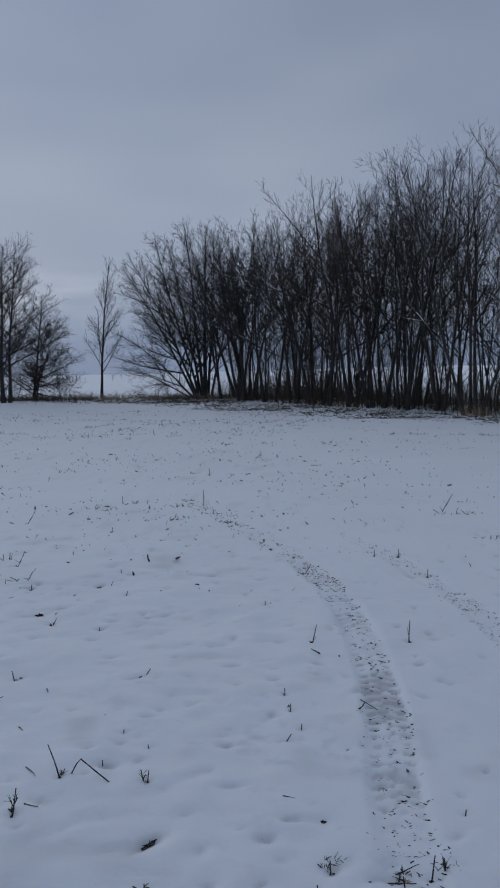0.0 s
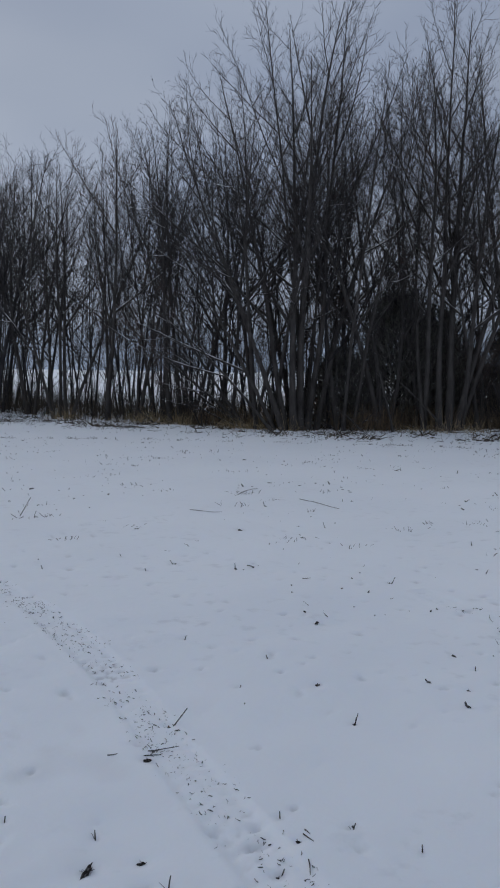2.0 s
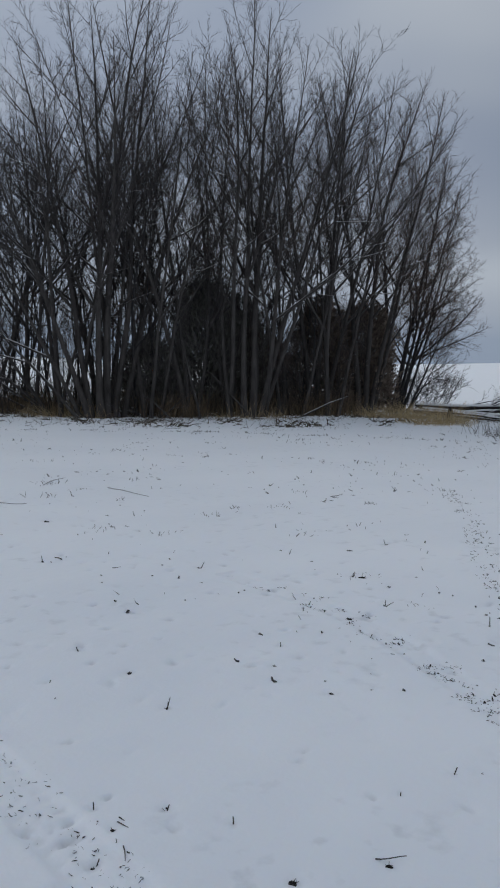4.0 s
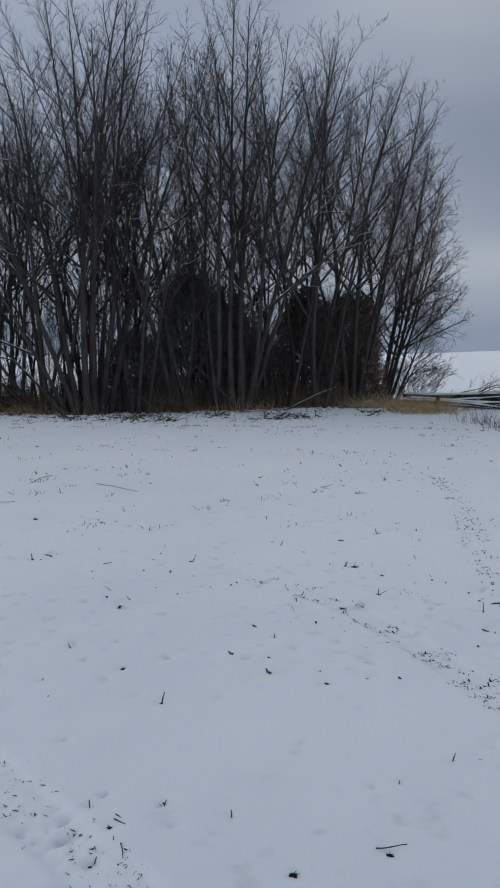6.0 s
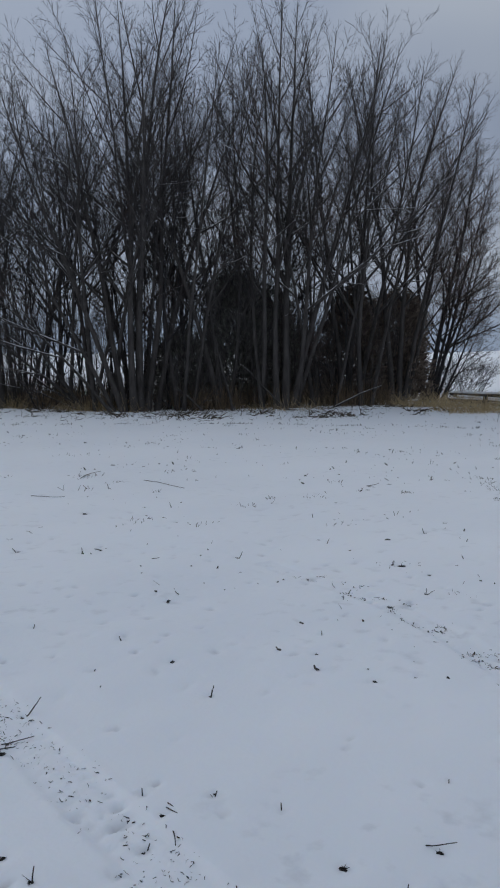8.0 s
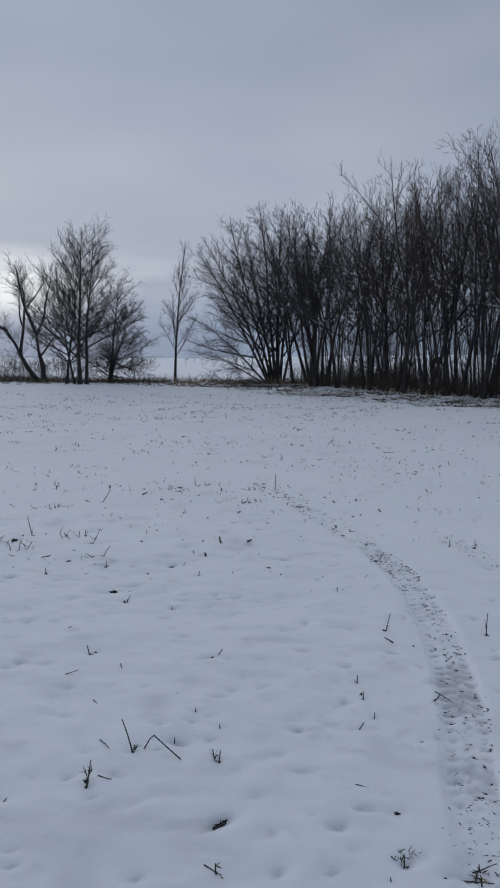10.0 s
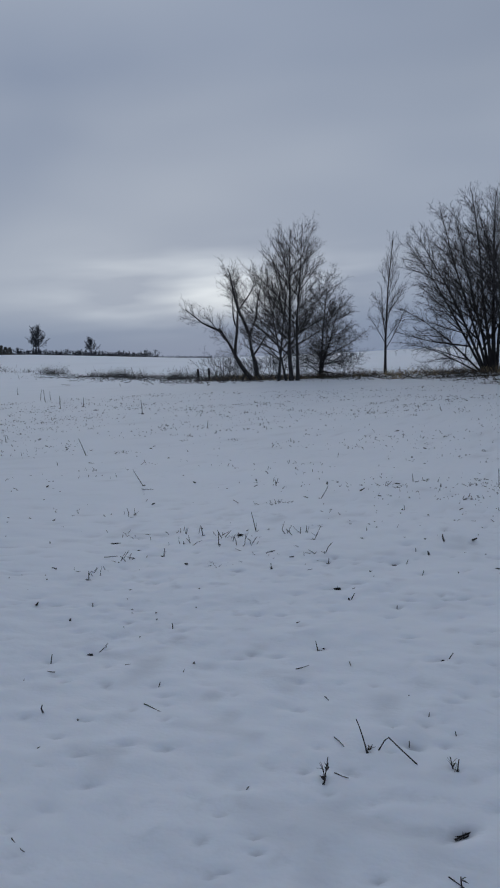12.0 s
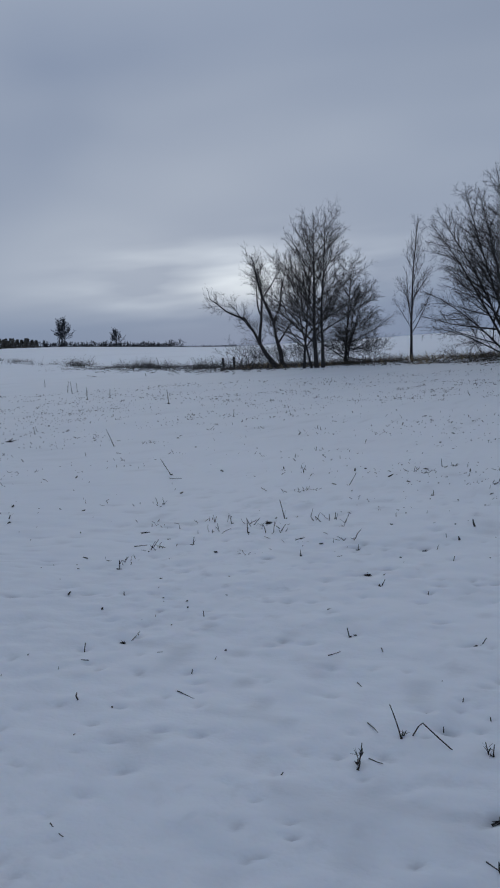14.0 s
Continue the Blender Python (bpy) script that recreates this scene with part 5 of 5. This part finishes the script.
STICKS_EAST = [(0.09, 2.82, 0.15, 2.8), (0.52, 3.75, 0.6, 3.67), (0.66, 4.4, 0.75, 4.32), (0.41, 2.35, 0.5, 2.34), (0.44, 2.38, 0.53, 2.4), (0.08, 16.14, 0.28, 17.76), (1.14, 14.91, 1.33, 14.83),
               (1.26, 3.03, 1.3, 3.01), (1.44, 3.01, 1.57, 2.96), (1.4, 2.96, 1.53, 2.96), (1.68, 2.13, 1.69, 2.07), (8.71, 7.11, 8.8, 6.96), (3.77, 5.33, 3.82, 5.28), (4.55, 9.27, 4.71, 8.67),
               (5.87, 10.38, 6.53, 11.1), (1.7, 2.15, 1.71, 2.09), (1.61, 1.99, 1.58, 1.92), (2.22, 1.39, 2.29, 1.31), (9.29, 10.03, 8.6, 9.02), (6.54, 9.65, 6.32, 8.64), (8.73, 7.16, 8.94, 7.09),
               (8.66, 3.72, 8.62, 3.59)]
TUFTS = [(0.47, 2.37), (0.62, 2.41), (0.24, 2.44), (0.43, 6.65), (-1.86, 9.75), (1.11, 7.23), (-2.22, 7.27), (-2.83, 6.64), (-1.37, 9.53), (-2.27, 6.00), (-2.60, 5.68), (4.91, 3.01), (5.26, 3.94), (6.67, 2.82), (5.91, 2.96), (1.45, 2.98),
         (6.02, 10.42), (3.44, 8.40), (6.17, 10.75), (5.32, 3.86), (4.3, 33.0), (7.6, 33.6)]


def stalk(x, y, reach, height, seed, rad, label, name="crop_stalk"):
    rng = np.random.RandomState(seed)
    d = math.hypot(x, y)
    ux, uy = y / d * reach, -x / d * reach
    ln = math.sqrt(reach * reach + height * height) + 0.03
    way = np.array([[ux + rng.normal(0, 0.03) * height, uy + rng.normal(0, 0.05) * height, height]])
    sets = []
    p, r = limbs(rng, np.array([[0, 0, -0.03]]), way, np.array([ln]), np.array([rad]), 5, 0, 0.025, 0.55)
    r[:, 0] *= 1.25
    sets.append((p, r, 6))
    for k in range(int(rng.randint(0, 3))):
        q, w = p[:, 1 + k], unit(way + rng.normal(0, 0.5, (1, 3)) * ln)
        pp, rr = limbs(rng, q, w, np.array([ln * rng.uniform(0.2, 0.45)]), np.array([rad * 0.5]), 3, 0.1, 0.1, 0.4)
        sets.append((pp, rr, 4))
    if height > 0.05:  # torn soil and sheath leaves at the foot
        m = int(rng.randint(5, 10))
        q = np.stack([rng.normal(0, 1.6 * rad, m), rng.normal(0, 1.6 * rad, m), np.full(m, 0.0)], 1)
        pp, rr = limbs(rng, q, np.stack([rng.normal(0, 1, m), rng.normal(0, 1, m), rng.uniform(0.1, 1.2, m)], 1), rng.uniform(1.5, 4.5, m) * rad, rng.uniform(0.9, 1.9, m) * rad, 2, 0, 0.3, 0.4)
        sets.append((pp, rr, 4))
    v, f = tubes(sets)
    ob = put(name, mesh_from(name, v, f), STALK)
    ob.location = (x, y, floor_z(x, y))
    return tagged(ob, label, "stalk", "stalks in the snow")


def clutter():
    n = 0
    for x, y, reach, h in STALKS:
        d = math.hypot(x, y)
        thick = 0.0026 + 0.00032 * d
        stalk(x, y, reach, h * 1.05, 900 + n, thick, "dark dry crop stalk standing out of the snow" if h > 0.1 else "short dark stalk stub poking through the snow")
        n += 1
    for x, y, reach, h in WEEDS_WEST:
        stalk(x, y, reach, h, 900 + n, 0.014, "thin pale weed stem standing in the field", "weed_stem")
        n += 1
    for x0, y0, x1, y1 in STICKS + STICKS_EAST:
        rng = np.random.RandomState(1100 + n)
        ln = math.hypot(x1 - x0, y1 - y0)
        z0, z1 = floor_z(x0, y0), floor_z(x1, y1)
        rad = 0.0016 + 0.00028 * math.hypot(x0, y0)
        p, r = limbs(rng, np.array([[0, 0, rad * 0.8]]), np.array([[x1 - x0, y1 - y0, z1 - z0]]), np.array([ln]), np.array([rad]), 5, 0.03, 0.05, 0.6)
        v, f = tubes([(p, r, 6)])
        ob = put("stick", mesh_from("stick", v, f), STALK)
        ob.location = (x0, y0, z0)
        tagged(ob, "dark broken stalk lying on the snow", "stick", "sticks on the snow")
        n += 1
    # the stalk snapped into a tent shape
    rng = np.random.RandomState(5)
    p = np.array([[[-0.775, 3.03, 0], [-0.745, 3.02, 0.055], [-0.725, 3.01, 0.078], [-0.66, 2.98, 0.04], [-0.59, 2.95, 0.0]]])
    p[0, :, 2] += floor_z(-0.75, 3.03) - 0.01
    v, f = tubes([(p, np.full((1, 5), 0.0028), 6)])
    tagged(put("broken_stalk", mesh_from("broken_stalk", v, f), STALK), "dry stalk snapped into a tent shape on the snow", "stalk", "stalks in the snow")
    for k, (x, y, size) in enumerate(CLODS):
        rng = np.random.RandomState(1300 + k)
        long = size > 0.0295 and y < 3  # one slab pressed flat along a furrow
        nu, nv = 14, 8
        lon, lat = np.meshgrid(np.arange(nu) * 2 * np.pi / nu, np.linspace(-1.5, 1.5, nv), indexing="ij")
        out = np.stack([np.cos(lon) * np.cos(lat), np.sin(lon) * np.cos(lat), np.sin(lat)], -1)
        lobes = 0.72 + 0.34 * np.abs(np.cos(lon + rng.uniform(0, 6))) + 0.16 * np.sin(3 * lon + rng.uniform(0, 6)) + rng.normal(0, 0.17, lon.shape)
        v1 = (out * lobes[..., None] * np.array([1.7, 0.34, 0.2] if long else [0.72, 0.42, 0.26]) * size).reshape(-1, 3)
        i = (np.arange(nu)[:, None] * nv + np.arange(nv - 1)[None, :]).ravel()
        j = ((np.arange(nu)[:, None] + 1) % nu * nv + np.arange(nv - 1)[None, :]).ravel()
        f1 = np.stack([i, j, j + 1, i + 1], 1)
        m = 7  # roots and torn straw that stick out of the lump
        way = np.stack([rng.normal(0, 1, m), rng.normal(0, 0.7, m), rng.uniform(0.0, 0.7, m)], 1)
        p, r = limbs(rng, np.zeros((m, 3)), way, rng.uniform(0.5, 1.05, m) * size, rng.uniform(0.05, 0.11, m) * size, 3, -0.3, 0.3, 0.35)
        v2, f2 = tubes([(p, r, 4)])
        v, f = np.concatenate([v1, v2]), np.concatenate([f1, f2 + len(v1)])
        ob = put("soil_clod", mesh_from("soil_clod", v, f, False), CLOD)
        ob.location = (x, y, floor_z(x, y) + (0.2 if long else 0.06) * size)
        ob.rotation_euler = (0, 0, 0.9 if long else rng.uniform(-0.5, 0.5) - math.atan2(x, y))
        tagged(ob, "dark torn soil and roots half sunk in the snow", "clod", "clods in the snow")
    for k, (x, y) in enumerate(TUFTS):
        rng = np.random.RandomState(1400 + k)
        d = math.hypot(x, y)
        m = 44 if d < 4 else 16
        sp = 0.018 + 0.008 * min(d, 20) if d > 4 else 0.02
        bx, by = rng.normal(0, sp, m), rng.normal(0, sp * 0.7, m)
        z = snow_height(x + bx, y + by) - floor_z(x, y)
        way = np.stack([rng.normal(0, 1, m), rng.normal(0, 1, m), rng.uniform(0.05, 0.9 if d > 4 else 0.5, m)], 1)
        p, r = limbs(rng, np.stack([bx, by, z - 0.005], 1), way, rng.uniform(0.014, 0.036, m) * (1 + 0.06 * min(d, 20)), np.full(m, 0.0013 + 0.00022 * min(d, 20)), 3, -0.5, 0.15, 0.3)
        v, f = tubes([(p, r, 3)])
        ob = put("grass_tuft", mesh_from("grass_tuft", v, f), STALK if d > 4 else STRAW if k == 0 else WEED)
        ob.location = (x, y, floor_z(x, y))
        tagged(ob, "flattened tuft of dead grass showing through snow", "grass", "grass tufts in the snow", "stuff")


def leafy_stub(x, y, height, count, seed, mat, flat=0.0):
    """A torn plant with a few folded leaves round a short stem."""
    rng = np.random.RandomState(seed)
    base = new("field_weed")
    base.location = (x, y, floor_z(x, y))
    tagged(base, "small half-green weed with torn leaves in the snow", "weed", "weeds in the snow")
    p, r = limbs(rng, np.array([[0, 0, -0.02]]), np.array([[rng.normal(0, 0.3), rng.normal(0, 0.3), 1 - 0.8 * flat]]), np.array([height + 0.02]), np.array([0.0034]), 5, 0, 0.1, 0.5)
    v, f = tubes([(p, r, 6)])
    put("stem", mesh_from("stem", v, f), STALK, base)
    for k in range(count):
        start = p[0, int(rng.randint(1, 5))]
        turn, rise = rng.uniform(0, 6.283), rng.uniform(0.5, 3.0) * (1 - flat)
        ahead = unit(np.array([math.cos(turn), math.sin(turn), rise]))
        across = np.array([-math.sin(turn), math.cos(turn), 0.25])
        ln, wd = rng.uniform(0.45, 1.0) * height, rng.uniform(0.0014, 0.003)
        t = np.linspace(0, 1, 5)
        mid = start + t[:, None] * ahead * ln - np.array([0, 0, 1.0]) * (t[:, None] ** 2) * ln * 0.25
        half = (wd * np.sin(np.pi * (0.12 + 0.85 * t)))[:, None]
        fold = np.array([0, 0, 0.5]) * half
        vv = np.stack([mid - across * half + fold, mid, mid + across * half + fold, mid + np.array([0, 0, 0.0016])], 1).reshape(-1, 3)
        i = np.arange(4) * 4
        ff = np.concatenate([np.stack([i + a, i + b, i + b + 4, i + a + 4], 1) for a, b in ((0, 1), (1, 2), (2, 3), (3, 0))])
        put("leaf", mesh_from("leaf", vv, ff), mat if k % 3 else STALK, base)


clutter()
leafy_stub(-0.94, 2.79, 0.07, 9, 1501, STALK)
leafy_stub(-0.94, 2.75, 0.03, 9, 1502, STALK, 0.4)
leafy_stub(-0.82, 3.02, 0.032, 10, 1503, GREEN, 0.2)
leafy_stub(-0.46, 2.95, 0.045, 12, 1504, GREEN)
leafy_stub(0.23, 2.40, 0.045, 9, 1505, GREEN)
leafy_stub(-0.36, 2.27, 0.035, 7, 1506, GREEN, 0.5)
leafy_stub(0.44, 2.34, 0.034, 14, 1507, GREEN, 0.8)
leafy_stub(0.48, 2.36, 0.036, 14, 1508, STALK, 0.7)
leafy_stub(0.46, 2.32, 0.04, 9, 1509, STRAW, 0.85)
leafy_stub(0.61, 2.41, 0.05, 12, 1510, GREEN, 0.1)


def stubble():
    """Countless stubs, crumbs and blades showing through the thin snow."""
    rng = np.random.RandomState(51)
    n = 60000
    az, r = np.radians(rng.uniform(-44, 74, n)), 3.5 + 42 * rng.rand(n) ** 0.75
    x, y = r * np.sin(az), r * np.cos(az)
    inside = np.interp(np.degrees(az), [-44, -20, -4, 6, 13, 20, 27, 33, 41, 46, 52, 58, 74], [70, 58, 60, 42, 37, 33, 31, 29, 29, 30, 31, 30, 22])
    dens = np.interp(np.degrees(az), [-44, -10, 3, 12, 30, 50, 62, 74], [0.42, 0.42, 0.3, 0.12, 0.14, 0.16, 0.32, 0.38])
    keep = (r < inside) & (rng.rand(n) < dens * (0.1 + 2.4 * np.clip(value_noise(x, y, 1.7, 1) + 0.15, 0, 1)) * (0.3 + 2.2 * np.clip(value_noise(x, y, 0.45, 3) + 0.1, 0, 1)) * np.interp(r, [4, 6, 9, 16, 40], [0.6, 0.9, 1.3, 1.5, 1.5]))
    x, y, r = x[keep], y[keep], r[keep]
    k = len(x)
    flat = rng.rand(k) < 0.6
    way = np.stack([rng.normal(0, 1, k), rng.normal(0, 1, k), np.where(flat, rng.uniform(0, 0.25, k), rng.uniform(0.6, 2, k))], 1)
    p, rr = limbs(rng, np.stack([x, y, snow_height(x, y) + 0.002], 1), way, 0.008 + 0.06 * rng.rand(k) ** 3 * (1 + 0.02 * r), (0.0017 + 0.008 * rng.rand(k) ** 2.2) * (1 + 0.035 * r), 2, 0, 0.25, 0.5)
    stuff("stubble", [(p, rr, 4)], STUBBLE, "scattered dark crop stubble poking through thin snow", "stubble")
    # little stands of cut stems left by the harvest
    n = 260
    az, far = np.radians(rng.uniform(-44, 72, n)), 5.0 + 28 * rng.rand(n) ** 0.8
    far = np.where(np.degrees(az) > 10, np.clip(far + 2.5, 7.5, 24), far)
    k = rng.randint(4, 13, n)
    x, y = np.repeat(far * np.sin(az), k), np.repeat(far * np.cos(az), k)
    wide = np.repeat(rng.uniform(0.04, 0.22, n), k)
    x, y = x + rng.normal(0, 1, len(x)) * wide, y + rng.normal(0, 1, len(x)) * wide * 0.6
    r = np.hypot(x, y)
    way = np.stack([rng.normal(0, 0.7, len(x)), rng.normal(0, 0.7, len(x)), rng.uniform(0.2, 1.2, len(x))], 1)
    p, rr = limbs(rng, np.stack([x, y, snow_height(x, y) - 0.004], 1), way, rng.uniform(0.012, 0.05, len(x)) * (1 + 0.03 * r), rng.uniform(0.0014, 0.0034, len(x)) * (1 + 0.05 * r), 2, 0, 0.2, 0.6)
    cx, cy = np.array([(-2.9, 6.6), (-2.35, 6.9), (-3.4, 6.75), (-2.05, 6.2), (-2.6, 6.35), (-3.15, 6.3), (-1.9, 9.6), (2.4, 9.3), (6.1, 10.5), (-3.4, 5.6), (-4.4, 7.3), (5.3, 9.3)]).T
    x, y = np.repeat(cx, 8) + rng.normal(0, 0.11, 96), np.repeat(cy, 8) + rng.normal(0, 0.07, 96)
    way = np.stack([rng.normal(0, 0.5, 96), rng.normal(0, 0.5, 96), rng.uniform(0.3, 1.3, 96)], 1)
    q, qr = limbs(rng, np.stack([x, y, snow_height(x, y) - 0.004], 1), way, rng.uniform(0.03, 0.11, 96), rng.uniform(0.0024, 0.0045, 96), 2, 0, 0.15, 0.6)
    stuff("stubble", [(p, rr, 4), (q, qr, 5)], STALK, "small stands of dark cut stems in the snow", "stubble")
    sets = []
    for key, (q, d, s) in WHEEL.items():
        run = np.arange(0.2, s[-1] - 0.1, 0.062)
        row, col = np.repeat(run, 5), np.tile(np.array([-0.095, -0.05, 0.0, 0.05, 0.095]), len(run))
        m = len(row)
        off = col + rng.normal(0, 0.014, m)
        i = np.clip(((row - 0.35 * np.abs(off) + rng.normal(0, 0.012, m)) / 0.02).astype(int), 0, len(q) - 1)
        x, y = q[i, 0] - d[i, 1] * off, q[i, 1] + d[i, 0] * off
        dirt = value_noise(x, y, 0.45, 4) + 0.5
        keep = rng.rand(m) < np.clip((1.9 if key in "bcd" else 1.7) * (dirt - 0.05), 0.25 if key in "bcd" else 0.5, 0.97)
        keep &= rng.rand(m) < (0.4 if key == "d" else 1.0) * (np.interp(np.hypot(x, y), [3.3, 4.2, 5.2, 6.2], [1, 0.5, 0.22, 0.05]) if key == "c" else np.interp(np.hypot(x, y), [2.2, 2.6, 3.2, 4.6, 5.6, 8], [0.8, 0.7, 1, 1, 0.45, 0.25]) if key == "b" else np.interp(np.hypot(x, y), [5, 8, 12], [1, 0.8, 0.4]))
        loose = key in "bcd"
        for turn in range(14 if key == "c" else 5 if key == "b" else 5 if loose else 7):
            jx, jy = x[keep] + rng.normal(0, 0.026 if loose else 0.012, keep.sum()), y[keep] + rng.normal(0, 0.026 if loose else 0.012, keep.sum())
            k2 = rng.rand(len(jx)) < (0.8 if loose or not turn else 0.5)
            jx, jy, across = jx[k2], jy[k2], d[i[keep][k2]]
            c = len(jx)
            dist = np.hypot(jx, jy)
            way = np.stack([-across[:, 1] + rng.normal(0, 1.2 if loose else 0.35, c), across[:, 0] + rng.normal(0, 1.2 if loose else 0.35, c), rng.uniform(-0.1, 0.3 if loose else 0.1, c)], 1)
            size = (0.95 if loose else 1.0) * (0.85 + 0.05 * dist)
            long = rng.uniform(0.006, 0.026, c) if loose else rng.uniform(0.005, 0.019, c)
            p, r = limbs(rng, np.stack([jx, jy, snow_height(jx, jy)], 1), way, long * size, ((0.0010 + 0.0026 * rng.rand(c) ** 2 if key == "b" else 0.0016 + 0.0055 * rng.rand(c) ** 3) if loose else rng.uniform(0.0016, 0.0046, c)) * size, 2, 0, 0.45 if loose else 0.2, 0.5)
            r[:, 0] *= rng.uniform(0.3, 0.9, c)
            p[:, :, 2] -= r.max(1)[:, None] * (0.35 if loose else 0.55)
            sets.append((p, r, 4))
    stuff("track_crumbs", sets, SOIL, "dark soil crumbs and torn grass in the wheel tracks", "soil crumbs")


stubble()
